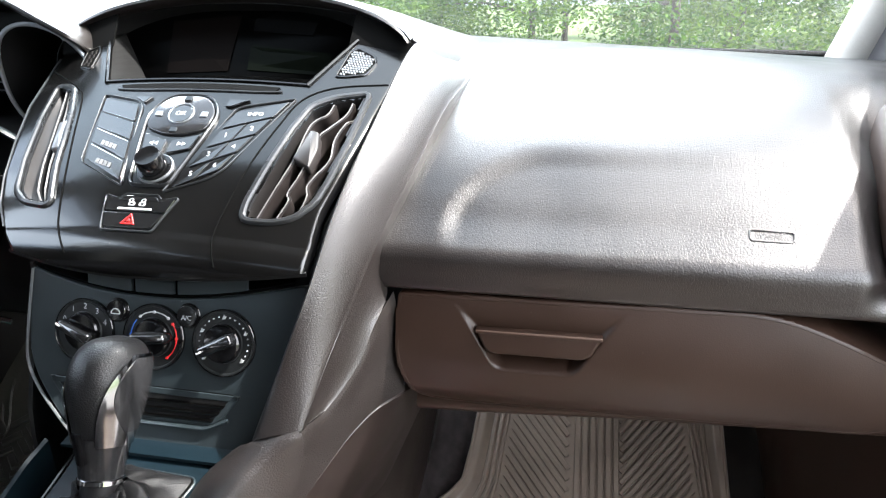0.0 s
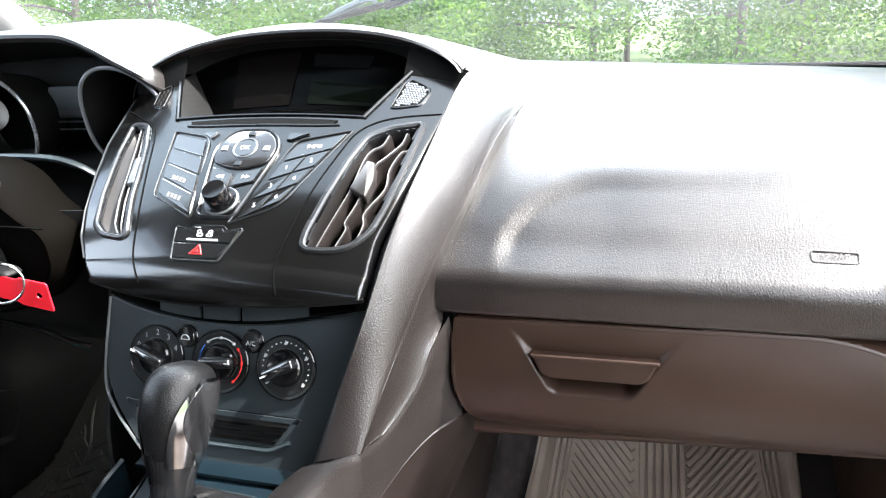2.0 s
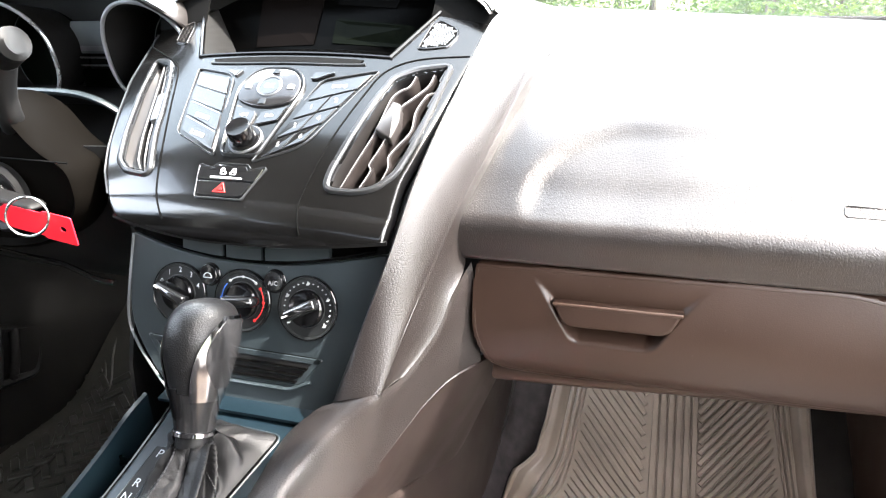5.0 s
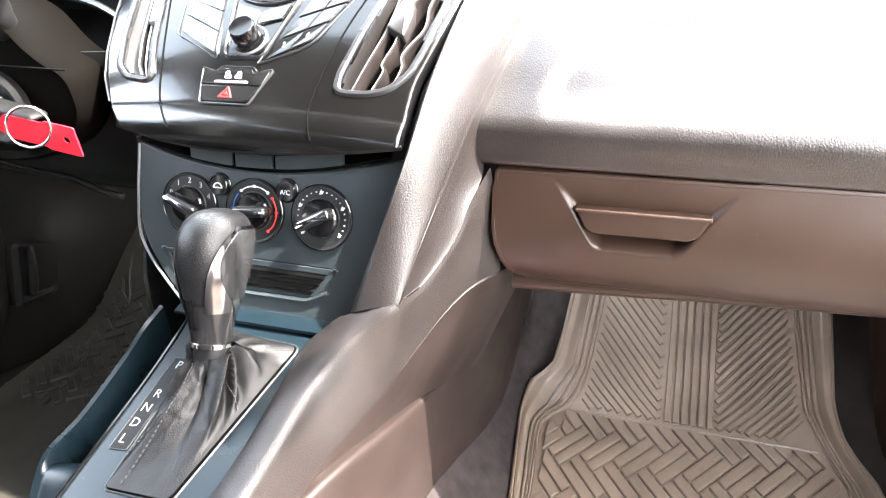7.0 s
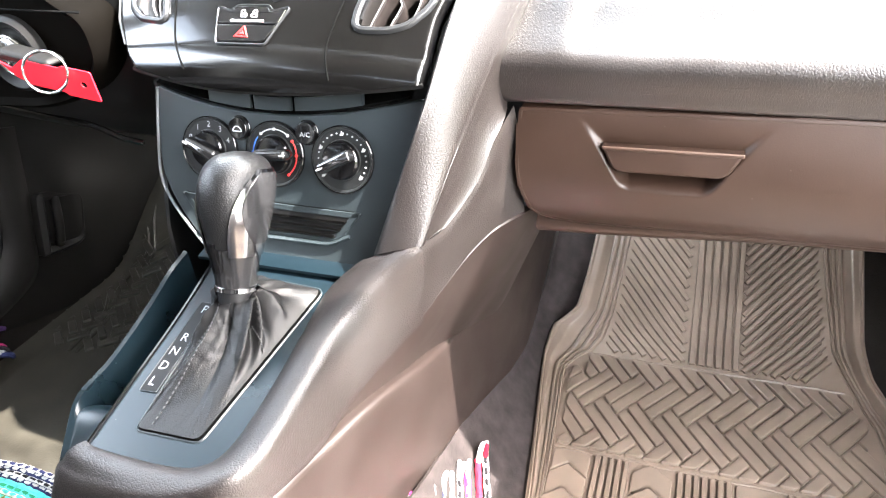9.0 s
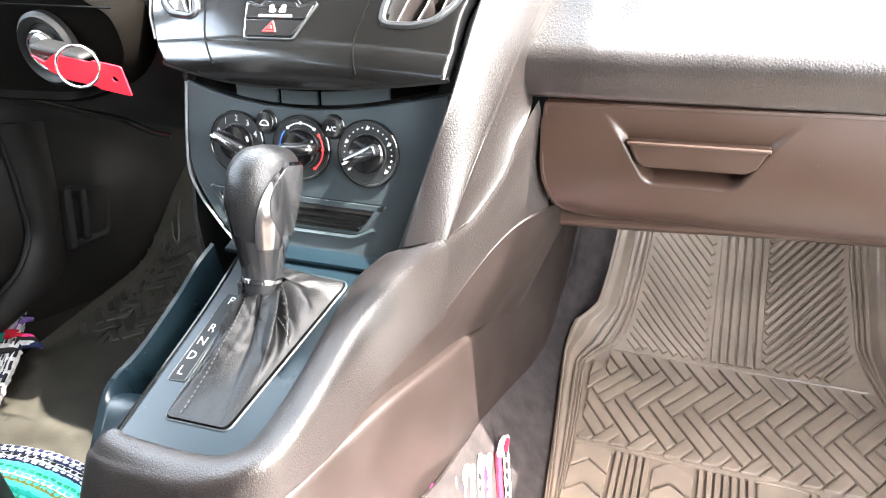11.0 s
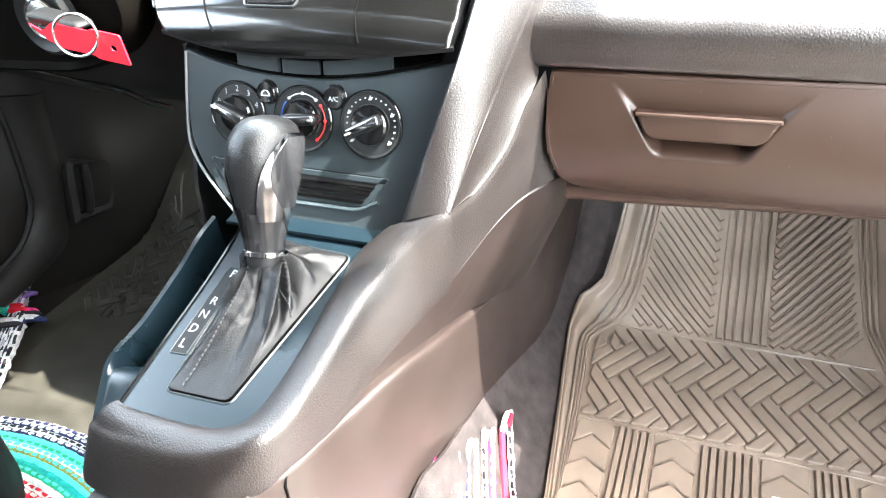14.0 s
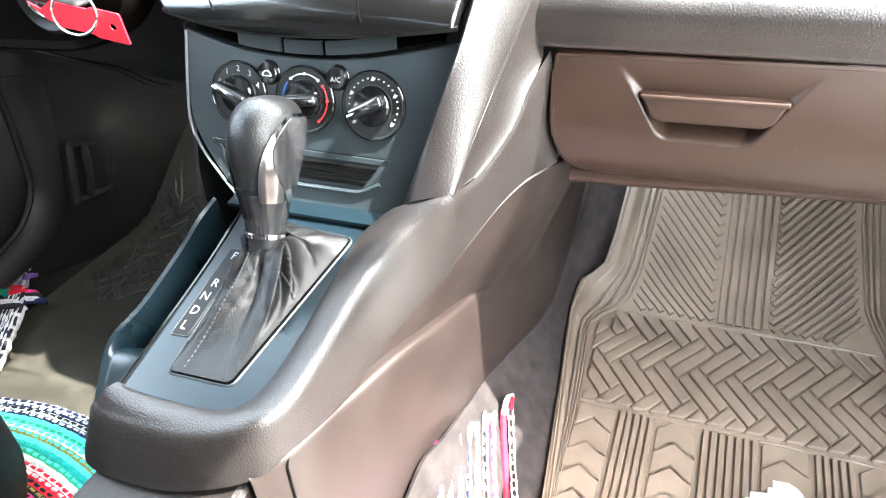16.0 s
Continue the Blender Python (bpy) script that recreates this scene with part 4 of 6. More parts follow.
    # infill between the face and the hood's corners, near black for the hood's shade
    for sx in (-1, 1):
        Q = []
        for x in np.linspace(0.120, 0.182, 14):
            e = min(1.0, x / 0.176)
            Q.append([np.array(at_face(sx * x, 0.212, -0.0015)), arch(sx * e) + np.array((sx * max(0, x - 0.176), 0.010, -0.003))])
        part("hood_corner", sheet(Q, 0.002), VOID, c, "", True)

    def at_scr(a, t, h):
        p = low(a) + (inn(a) - low(a)) * t
        return tuple(p + np.array((0, -0.45, 0.85)) * (h + 0.001))
    part("lower_window", prism(rounded([(0.12, 0.07), (0.92, 0.07), (0.86, 0.45), (0.10, 0.45)], 0.03), at_scr, 0, 0.0006, 0.0002), LCD, scr, "dull green-grey window")
    part("upper_window", prism(rounded([(0.08, 0.66), (0.62, 0.66), (0.62, 0.86), (0.08, 0.86)], 0.02), at_scr, 0, 0.0006, 0.0002), SMOKE, scr, "smoked window")
    # the screen's brown reflection, painted as a patch of colour
    part("brown_glare", prism(rounded([(-0.74, 0.05), (-0.08, 0.05), (-0.05, 0.90), (-0.62, 0.90)], 0.02), at_scr, 0, 0.0005, 0.0002), REFLEX, scr, "brown reflection painted on the display")
    return c


# ---- climate panel ----
CU, CN = Vector((0, 0.287, 0.958)), Vector((0, -0.958, 0.287))


def at_panel(x, t, h=0.0):
    """On the climate panel: across, up from the dials' line, out of it."""
    return tuple(Vector((x, -0.004, 0.435)) + CU * t + CN * h)


def climate_panel():
    c = thing("climate_panel", (0, 0, 0.36), "charcoal heater control panel with three round dials", "heater controls")
    o = rounded([(-0.117, 0.050), (-0.085, 0.040), (-0.045, 0.033), (0.0, 0.031), (0.045, 0.033), (0.085, 0.040), (0.130, 0.050), (0.130, -0.100), (-0.06, -0.100), (-0.088, -0.075), (-0.119, -0.030)], [0.004, 0.02, 0.02, 0.02, 0.02, 0.02, 0.004, 0.004, 0.01, 0.02, 0.03], 6)
    part("plate", prism(o, at_panel, -0.02, 0.0, 0.0015), PANEL, c, "charcoal satin plate with dust specks")
    # the left edge's highlight, put in as a pale grey strip
    edge = [at_panel(*p, 0.0005) for p in cat([(-0.116, 0.048), (-0.119, 0.0), (-0.1185, -0.030), (-0.108, -0.052), (-0.088, -0.076), (-0.066, -0.098)], 40)]
    part("edge_sheen", tube(edge, 0.0013, 6), GREYTRIM, c, "grey strip for the edge's highlight")
    # filler strip below the stack
    n = 40
    P = [[(u * 0.118, at_panel(0, 0.031 + 0.019 * abs(u) ** 1.6)[1] + 0.002 + k * 0.03, at_panel(0, 0.031 + 0.019 * abs(u) ** 1.6)[2] + 0.001 + 0.014 * k) for k in np.linspace(0, 1, 5)] for u in np.linspace(-1, 1, n)]
    part("filler_strip", sheet(P, 0.003), SATIN, c, "black filler strip", True)
    for x0, x1 in ((-0.062, -0.022), (-0.018, 0.016), (0.020, 0.080)):
        P = [[(x, at_panel(0, 0.033 + 1.25 * x * x)[1] - 0.001 + 0.002 * k, at_panel(0, 0.033 + 1.25 * x * x)[2] + 0.002 + 0.0105 * k) for k in (0, 0.5, 1)] for x in np.linspace(x0, x1, 12)]
        part("blank_tab", sheet(P, 0.004), PANEL, c, "blank switch cover", True)
    # dials
    for i, x in enumerate((-0.064, 0.0, 0.062)):
        at = lambda a, b, h, x=x: at_panel(x + a, b - 0.001, h)
        d = part("dial", loops([[at(*p, h) for p in circle(r, 48)] for r, h in ((0.0272, -0.002), (0.0272, 0.0022), (0.0262, 0.0030), (0.0252, 0.0028), (0.0245, 0.0018), (0.0165, 0.0016), (0.0160, 0.0030))]), DIAL, c, "round heater dial", True)
        part("dial_rim", ring(circle(0.0275, 48), 0.0011, at, 0.0, 0.0034, 0.0005), GLOSS, d, "thin glossy rim")
        w = (2.75, 0.10, 3.60)[i]
        cw, sw = math.cos(w), math.sin(w)
        rot = lambda a, b, cw=cw, sw=sw: (a * cw - b * sw, a * sw + b * cw)
        part("knob_base", loops([[at(*p, h) for p in circle(r, 40)] for r, h in ((0.0158, 0.001), (0.0155, 0.0065), (0.0142, 0.0078), (0.0120, 0.0080))]), GLOSS, d, "", True)
        bar = rounded([rot(-0.0145, -0.0052), rot(0.0165, -0.0046), rot(0.0185, 0.0), rot(0.0165, 0.0046), rot(-0.0145, 0.0052)], 0.004, 4)
        part("knob_grip", loops([[at(*p, h) for p in q] for q, h in ((bar, 0.004), (bar, 0.0125), (inset(bar, 0.0009), 0.0155), (inset(bar, 0.0022), 0.0165))]), BUTTON, d, "raised bar grip", True)
        tip = [rot(a, b) for a, b in ((0.0130, -0.0007), (0.0172, -0.0007), (0.0172, 0.0007), (0.0130, 0.0007))]
        part("pointer", prism(tip, at, 0.014, 0.0171, 0.0002), GREYPRINT if i == 1 else WHITE, d, "pale pointer line")
        if i == 0:
            for k, ch in enumerate("01234"):
                a = radians(155 - 33 * k)
                lettering(ch, 0.0070, at, WHITE, d, "numeral", 0.0022, 0, (0.0207 * math.cos(a), 0.0207 * math.sin(a)))
        if i == 1:
            for a0, a1, m in ((128, 52, WHITE), (178, 140, BLUE), (35, -52, RED)):
                part("scale_arc", tube([at(0.0205 * math.cos(radians(a)), 0.0205 * math.sin(radians(a)), 0.0020) for a in np.linspace(a0, a1, 18)], 0.00055, 5), m, d)
            for a, m in ((128, WHITE), (90, WHITE), (52, WHITE), (35, RED), (0, RED), (-52, RED), (178, BLUE)):
                part("scale_mark", prism(circle(0.0013, 8, (0.0205 * math.cos(radians(a)), 0.0205 * math.sin(radians(a)))), at, 0.001, 0.0028, 0.0002), m, d)
        if i == 2:
            for k in range(21):
                a = radians(218 - 12.8 * k)
                if k in (0, 5, 10, 15, 20):
                    cx, cy = 0.0210 * math.cos(a), 0.0210 * math.sin(a)
                    part("air_mark", prism(rounded([(cx - 0.0019, cy - 0.0019), (cx + 0.0006, cy - 0.0016), (cx + 0.0020, cy + 0.0008), (cx + 0.0002, cy + 0.0006), (cx - 0.0003, cy + 0.0020)], 0.0003, 2), at, 0.001, 0.0027, 0.0002), WHITE, d)
                else:
                    part("air_dot", prism(circle(0.00062, 8, (0.0212 * math.cos(a), 0.0212 * math.sin(a))), at, 0.001, 0.0026, 0.0001), WHITE, d)
    for x in (-0.034, 0.030):
        at = lambda a, b, h, x=x: at_panel(x + a, b + 0.0185, h)
        b = part("push_button", loops([[at(*p, h) for p in circle(r, 30)] for r, h in ((0.0092, -0.001), (0.0092, 0.0032), (0.0083, 0.0044), (0.0050, 0.0040))]), BUTTON, c, "small round push button", True)
        part("button_ring", ring(circle(0.0103, 30), 0.0012, at, -0.001, 0.0012, 0.0004), GLOSS, b)
        if x > 0:
            lettering("A/C", 0.0056, at, WHITE, b, "lettering", 0.0045, 0, (0, -0.0015))
        else:
            part("car_mark", ring(rounded([(-0.0045, -0.003), (0.0045, -0.003), (0.0040, -0.0005), (0.0015, 0.0018), (-0.0020, 0.0018), (-0.0042, -0.0005)], 0.001, 3), 0.0008, at, 0.003, 0.0047, 0.0002), WHITE, b)
    # slotted pocket
    po = rounded([(-0.098, -0.041), (0.079, -0.043), (0.060, -0.066), (0.052, -0.070), (-0.076, -0.070)], [0.004, 0.004, 0.008, 0.008, 0.01], 5)
    pk = part("slotted_tray", ring(po, 0.006, at_panel, -0.002, 0.0012, 0.001), PANEL, c, "slotted tray below the dials", True)
    part("tray_well", prism(inset(po, 0.0055), at_panel, -0.004, 0.0006, 0.0003), DARK, pk)
    for k in range(3):
        b = -0.0505 - 0.0062 * k
        o = rounded([(-0.080 + 0.003 * k, b), (0.066 - 0.005 * k, b - 0.001), (0.063 - 0.005 * k, b - 0.0042), (-0.078 + 0.003 * k, b - 0.0036)], 0.001, 2)
        part("louvre", prism(o, at_panel, -0.001, 0.0030, 0.0012), SATIN, pk)
    part("tray_lip", tube([at_panel(a, -0.0725 + 0.010 * smooth01(0.045, 0.075, a), 0.0015) for a in np.linspace(-0.08, 0.068, 40)], 0.002, 6), PANEL, pk, "", True)
    return c


# ---- floor console ----
def zp(y):
    return 0.329 + 0.25 * (y + 0.09)


def at_plate(x, y, h=0.0):
    return (x, y - 0.2425 * h, zp(y) + 0.97 * h)


# crest, foot and inner edge of the console's rim, from the driver's rear corner round to the dashboard
C_ = [(-0.0763, -0.2262, 0.2835), (-0.0640, -0.2315, 0.2872), (-0.030, -0.2365, 0.2925), (0.020, -0.2372, 0.2985), (0.0600, -0.2285, 0.3080), (0.0765, -0.205, 0.3120), (0.080, -0.150, 0.322), (0.086, -0.095, 0.340), (0.108, -0.062, 0.364), (0.137, -0.041, 0.3850), (0.150, -0.016, 0.390), (0.168, 0.014, 0.416), (0.178, 0.030, 0.445), (0.1865, 0.058, 0.4635)]
M_ = [(-0.104, -0.2300, 0.2245), (-0.0975, -0.2405, 0.2258), (-0.0575, -0.2500, 0.2370), (0.0, -0.2535, 0.2510), (0.0567, -0.2420, 0.2690), (0.0745, -0.2120, 0.2710), (0.0850, -0.155, 0.268), (0.0945, -0.100, 0.279), (0.110, -0.060, 0.293), (0.126, -0.030, 0.306), (0.142, -0.006, 0.327), (0.157, 0.018, 0.346), (0.172, 0.045, 0.357), (0.190, 0.074, 0.360)]
S_ = [(0.0567, -0.2420, 0.2690), (0.0740, -0.2120, 0.2695), (0.083, -0.158, 0.261), (0.092, -0.112, 0.256), (0.099, -0.075, 0.250), (0.106, -0.030, 0.238), (0.111, 0.022, 0.222), (0.116, 0.070, 0.206), (0.121, 0.115, 0.190), (0.130, 0.170, 0.170), (0.133, 0.25, 0.17), (0.135, 0.40, 0.20)]
I_ = [(-0.0600, -0.2200, 0.2985), (-0.052, -0.2225, 0.298), (-0.030, -0.2235, 0.2975), (0.015, -0.2225, 0.2975), (0.040, -0.2165, 0.299), (0.0535, -0.198, 0.3030), (0.0590, -0.155, 0.3135), (0.0605, -0.100, 0.3275), (0.0620, -0.055, 0.3395), (0.092, -0.046, 0.366), (0.128, -0.034, 0.380), (0.144, 0.000, 0.378), (0.160, 0.030, 0.402), (0.179, 0.074, 0.448)]


def console():
    c = thing("floor_console", (0, -0.1, 0.0), "dark brown plastic floor console round the gear lever", "centre console")
    n = 130
    C, S, I = cat(C_, n, True), cat(M_, n, True), cat(I_, n, True)
    P = []
    for k, (a, b, e) in enumerate(zip(I, C, S)):
        h = (b - a) * np.array((1, 1, 0))
        q = 1 - smooth01(0.62, 0.80, k / n)
        out = h / (np.linalg.norm(h) + 1e-9) * 0.8 + np.array((0, 0, 0.45))
        P.append(cat([a + np.array((0, 0, -0.006)), a, a * 0.5 + b * 0.5 + np.array((0, 0, 0.0028 * q)), b, b * 0.88 + e * 0.12 + out * 0.0030 * (0.25 + 0.75 * q), b * 0.55 + e * 0.45 + out * 0.0032 * q, b * 0.15 + e * 0.85 + out * 0.002 * q, e], 44))
    cut = int(round(9 / 13 * (n - 1)))
    part("console_rim", sheet(np.array(P[:cut + 1]), 0.004), CONSOLE, c, "grained rim round the gear plate", True)
    F = [cat([b, b * 0.88 + e * 0.12 + np.array((0.0012, -0.0006, 0)), b * 0.5 + e * 0.5, e], 24) for b, e in zip(C[cut:], S[cut:])]
    part("flare", grid(np.array(F)), CONSOLE, c, "flank flaring up to the dashboard", True)
    # lower side panel with its ledge
    n = 90
    B = cat([(0.080, -0.256, 0.03), (0.095, -0.205, 0.03), (0.110, -0.05, 0.03), (0.118, 0.0, 0.03), (0.125, 0.12, 0.03), (0.137, 0.30, 0.04), (0.140, 0.45, 0.12)], n)
    S2 = cat(S_, n)
    M2 = cat(M_[4:] + [(0.198, 0.12, 0.352), (0.200, 0.22, 0.34), (0.200, 0.40, 0.34)], 300)
    P = []
    for s, b in zip(S2, B):
        m = np.array([np.interp(s[1], M2[:, 1], M2[:, j]) for j in range(3)])
        k = smooth01(0.105, 0.0, s[1])
        P.append(fold([m + np.array((-0.012, 0, -0.001)), m + np.array((-0.0045, 0, -0.0025)), m * 0.5 + s * 0.5 + np.array((-0.006 * k, 0, -0.002)), s + np.array((-0.006 * k, 0, 0.0035)), s + np.array((-0.0045 * k, 0, 0.0032)), s + np.array((0.0030 * k, 0, 0.0026)), s + np.array((0.0042 * k, 0, 0.0019)), s + np.array((0.0048 * k, 0, 0.0004)), s + np.array((0.0052 * k, 0, -0.0035)), s * 0.6 + b * 0.4 + np.array((0.003, 0, 0)), b]))
    part("lower_panel", sheet(np.array(P), 0.003), SIDE, c, "smooth lower side panel with a ledge", True)
    k = int(np.argmin(abs(S2[:, 1] + 0.212)))
    line = [P[k][m] + np.array((0.0004, -0.010 * smooth01(26, 50, m), 0)) for m in range(26, 61)]
    part("shut_line", tube(line, 0.0009, 5), VOID, c)
    # gear plate
    o = rounded([(-0.058, -0.2225), (0.042, -0.219), (0.060, -0.185), (0.062, -0.06), (0.066, -0.020), (-0.066, -0.020), (-0.0585, -0.06)], [0.003, 0.02, 0.03, 0.02, 0.003, 0.003, 0.02], 6)
    plate = part("gear_plate", prism(o, at_plate, -0.012, 0.001, 0.0012), PLATE, c, "smooth charcoal gear plate")
    P = [[(x, -0.004 - 0.026 * (1 - t) ** 2 - 0.014 * (1 - t), 0.352 - 0.004 + 0.028 * t ** 1.6) for t in np.linspace(0, 1, 10)] for x in np.linspace(-0.075, 0.125, 20)]
    part("front_apron", sheet(np.array(P), 0.003), PLATE, c, "curved charcoal apron", True)
    part("plate_seam", tube([at_plate(x, -0.0335, 0.0012) for x in np.linspace(-0.062, 0.064, 12)], 0.0006, 5), VOID, plate)
    bo = rounded([(-0.0285, -0.1995), (0.0255, -0.1980), (0.0540, -0.0540), (-0.0330, -0.0500), (-0.0310, -0.085)], [0.005, 0.006, 0.008, 0.006, 0.006], 5)
    part("boot_frame", ring(inset(bo, -0.0016), 0.0020, at_plate, -0.002, 0.0020, 0.0008), PANEL, plate, "thin raised boot frame")
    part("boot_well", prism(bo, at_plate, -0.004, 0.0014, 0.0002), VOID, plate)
    # gear letters
    st = rounded([(-0.0471, -0.1705), (-0.0322, -0.1695), (-0.0318, -0.0840), (-0.0458, -0.0850)], 0.0015, 3)
    strip = part("letter_strip", prism(st, at_plate, 0, 0.0017, 0.0004), DARK, plate, "dark strip with gear letters")
    part("strip_edge", ring(inset(st, -0.0003), 0.0007, at_plate, 0.001, 0.0021, 0.0002), PANEL, strip)
    for ch, x, y in zip("LDNRP", (-0.0408, -0.0403, -0.0398, -0.0388, -0.0381), (-0.1613, -0.1471, -0.1333, -0.1201, -0.0917)):
        lettering(ch, 0.0110, at_plate, WHITE, strip, "gear_letter", 0.0020, 0.0, (x, y))
    # driver's side of the console, with an open side bin
    CL = cat([(-0.0615, -0.224, 0.2955), (-0.0612, -0.20, 0.3015), (-0.0610, -0.16, 0.3115), (-0.0612, -0.10, 0.3265), (-0.066, -0.03, 0.344)], 60)
    OL = cat([(-0.086, -0.230, 0.272), (-0.093, -0.207, 0.288), (-0.096, -0.185, 0.305), (-0.092, -0.15, 0.314), (-0.089, -0.10, 0.332), (-0.087, -0.07, 0.346), (-0.087, -0.045, 0.352)], 60)
    FL = cat([(-0.09, -0.255, 0.02), (-0.11, -0.20, 0.02), (-0.12, -0.1, 0.02), (-0.13, -0.03, 0.02)], 60)
    rows = []
    for a, b, e in zip(CL, OL, FL):
        k = smooth01(-0.200, -0.140, b[1])
        knots = np.array([a, a + np.array((-0.002, 0, -0.003 - 0.050 * k)), b + np.array((0.005, 0, -0.002 - 0.048 * k)), b + np.array((0.0025, 0, -0.001)), b + np.array((-0.0005, 0, 0.0005)), b + np.array((-0.004, 0, -0.005)), b * 0.7 + e * 0.3 + np.array((-0.006, 0, 0)), e])
        run = np.r_[0, np.cumsum([1, 2, 2, 0.5, 0.5, 2, 4])]
        s = np.linspace(0, run[-1], 49)
        rows.append(np.array([[np.interp(v, run, knots[:, m]) for m in range(3)] for v in s]))
    part("side_bin", grid(np.array(rows)), PLATE, c, "console flank with an open side bin", True)
    part("plate_edge", tube([p + np.array((0.003, 0, 0.0016)) for p in CL[3:]], 0.0014, 6), GLOSS, c, "glossy edge line", True)
    P = [[(-0.118 + 0.02 * (0.48 - z), y + 0.10 * (0.48 - z) * 0 - 0.04 * smooth01(0.48, 0.34, z), z) for z in np.linspace(0.02, 0.485, 20)] for y in np.linspace(0.014, 0.5, 16)]
    part("driver_side_wall", sheet(np.array(P), 0.004), DARK, c, "", True)
    # cup-holder tray behind
    o = rounded([(-0.080, -0.60), (0.066, -0.60), (0.056, -0.232), (0.046, -0.234), (0.0, -0.240), (-0.055, -0.238), (-0.096, -0.228)], 0.01, 4)
    at = lambda a, b, h: (a, b, 0.2205 + 0.26 * (a + 0.0975) + h)
    tray = part("rear_tray", prism(o, at, -0.22, 0.0, 0.006), CONSOLE, c, "rear tray of the console")
    o = rounded([(-0.085, -0.50), (0.03, -0.50), (0.03, -0.290), (-0.076, -0.268)], 0.015, 5)
    part("tray_recess", ring(o, 0.004, at, -0.001, 0.002, 0.001), GLOSS, tray)
    part("tray_floor", prism(inset(o, 0.004), at, -0.001, 0.0008, 0.0003), VOID, tray)
    return c


# ---- gear lever ----
# creases of the boot: angle, drift towards the neck, width and height
CREASES = [(-2.75, 0.30, 0.20, -0.0040), (-2.35, 0.25, 0.14, 0.0035), (-2.08, 0.15, 0.10, -0.0035), (-1.84, 0.10, 0.10, 0.0036), (-1.52, 0.35, 0.13, -0.0060), (-1.20, 1.00, 0.12, 0.0100), (-0.94, 1.05, 0.12, -0.0085), (-0.74, 0.95, 0.12, 0.0070), (-0.45, 0.75, 0.12, -0.0065), (0.10, 0.3, 0.20, 0.0045), (0.60, 0.3, 0.16, -0.0050), (1.0, 0.2, 0.25, 0.0030), (1.6, 0.0, 0.3, 0.0040), (2.5, -0.3, 0.25, -0.0040), (3.0, 0.2, 0.18, 0.0040)]


def gear_lever():
    g = thing("gear_lever", (0, -0.09, 0.33), "leather gear lever with a chrome trim and creased boot", "gear lever")
    base, axis = np.array((0.001, -0.0925, 0.362)), np.array((0.0, 0.041, 0.097))
    axis = axis / np.linalg.norm(axis)
    fy = np.array((0, axis[2], -axis[1]))

    def ringat(h, rx, ry, sh, n=40, e=2.15):
        out = []
        for w in np.linspace(0, 2 * math.pi, n, endpoint=False):
            cw, sw = math.cos(w), math.sin(w)
            out.append(base + axis * h + fy * (sh + ry * math.copysign(abs(sw) ** (2 / e), sw)) + np.array((rx * math.copysign(abs(cw) ** (2 / e), cw), 0, 0)))
        return out
    hs = cat([(0.0, 0.0138, 0.0155, 0.000), (0.012, 0.0152, 0.0172, -0.001), (0.036, 0.0190, 0.0235, -0.003), (0.060, 0.0232, 0.0305, -0.004), (0.078, 0.0238, 0.0325, -0.003), (0.092, 0.0212, 0.0290, 0.000), (0.100, 0.0150, 0.0205, 0.002), (0.1035, 0.0050, 0.0080, 0.003)], 44)
    rows = [r for r in hs]
    body = [ringat(*r) for r in rows]
    part("knob", loops(body), LEATHER, g, "black grained leather knob", True)
    low = [r for r in rows if r[0] < 0.034]
    part("chrome_collar", loops([ringat(r[0], r[1] + 0.0009, r[2] + 0.0009, r[3]) for r in low]), INLAY, g, "dark chrome collar", True)
    part("collar_ring", loops([ringat(h, 0.0150 + k, 0.0168 + k, 0) for h, k in ((-0.004, -0.001), (-0.003, 0.0008), (0.0, 0.0008), (0.001, -0.001))]), CHROME, g, "thin chrome ring", True)

    def patch(lo, hi, w0, w1, off, nh=26, nw=14):
        """A skin on the knob's side; w0 and w1 give the angles at each height."""
        P = []
        for q in np.linspace(0, 1, nh):
            h = lo + (hi - lo) * q
            r = [np.interp(h, hs[:, 0], hs[:, k]) for k in (1, 2, 3)]
            row = []
            for w in np.linspace(w0(q), w1(q), nw):
                cw, sw = math.cos(w), math.sin(w)
                e = 2.15
                rx, ry = r[0] + off, r[1] + off
                row.append(base + axis * h + fy * (r[2] + ry * math.copysign(abs(sw) ** (2 / e), sw)) + np.array((rx * math.copysign(abs(cw) ** (2 / e), cw), 0, 0)))
            P.append(row)
        return np.array(P)
    for sx in (1, -1):
        mirror = (lambda f: f) if sx > 0 else (lambda f: (lambda q: math.pi - f(q)))
        a = lambda q, sx=sx: (-1.15 if sx > 0 else -0.8) + 0.25 * q + 0.65 * q ** 3
        b = lambda q: 1.75 - 0.45 * q - 0.55 * q ** 3
        part("chrome_blade", sheet(patch(0.026, 0.092, mirror(a), mirror(b), 0.0012, 30, 24), 0.001, sx < 0), CUP, g, "bright chrome side blade", True)
        a2 = lambda q: a(0.15 + 0.83 * q) + 0.24 * (1 - 0.5 * q) + 0.7 * (1 - q) ** 3
        part("side_inlay", sheet(patch(0.036, 0.0895, mirror(a2), mirror(lambda q: b(0.15 + 0.83 * q) - 0.10), 0.0020, 30, 24), 0.001, sx < 0), INLAY, g, "grey side inlay", True)
    part("release_button", sheet(patch(0.012, 0.036, lambda q: -1.95, lambda q: -1.55, 0.002), 0.001), GLOSS, g, "", True)
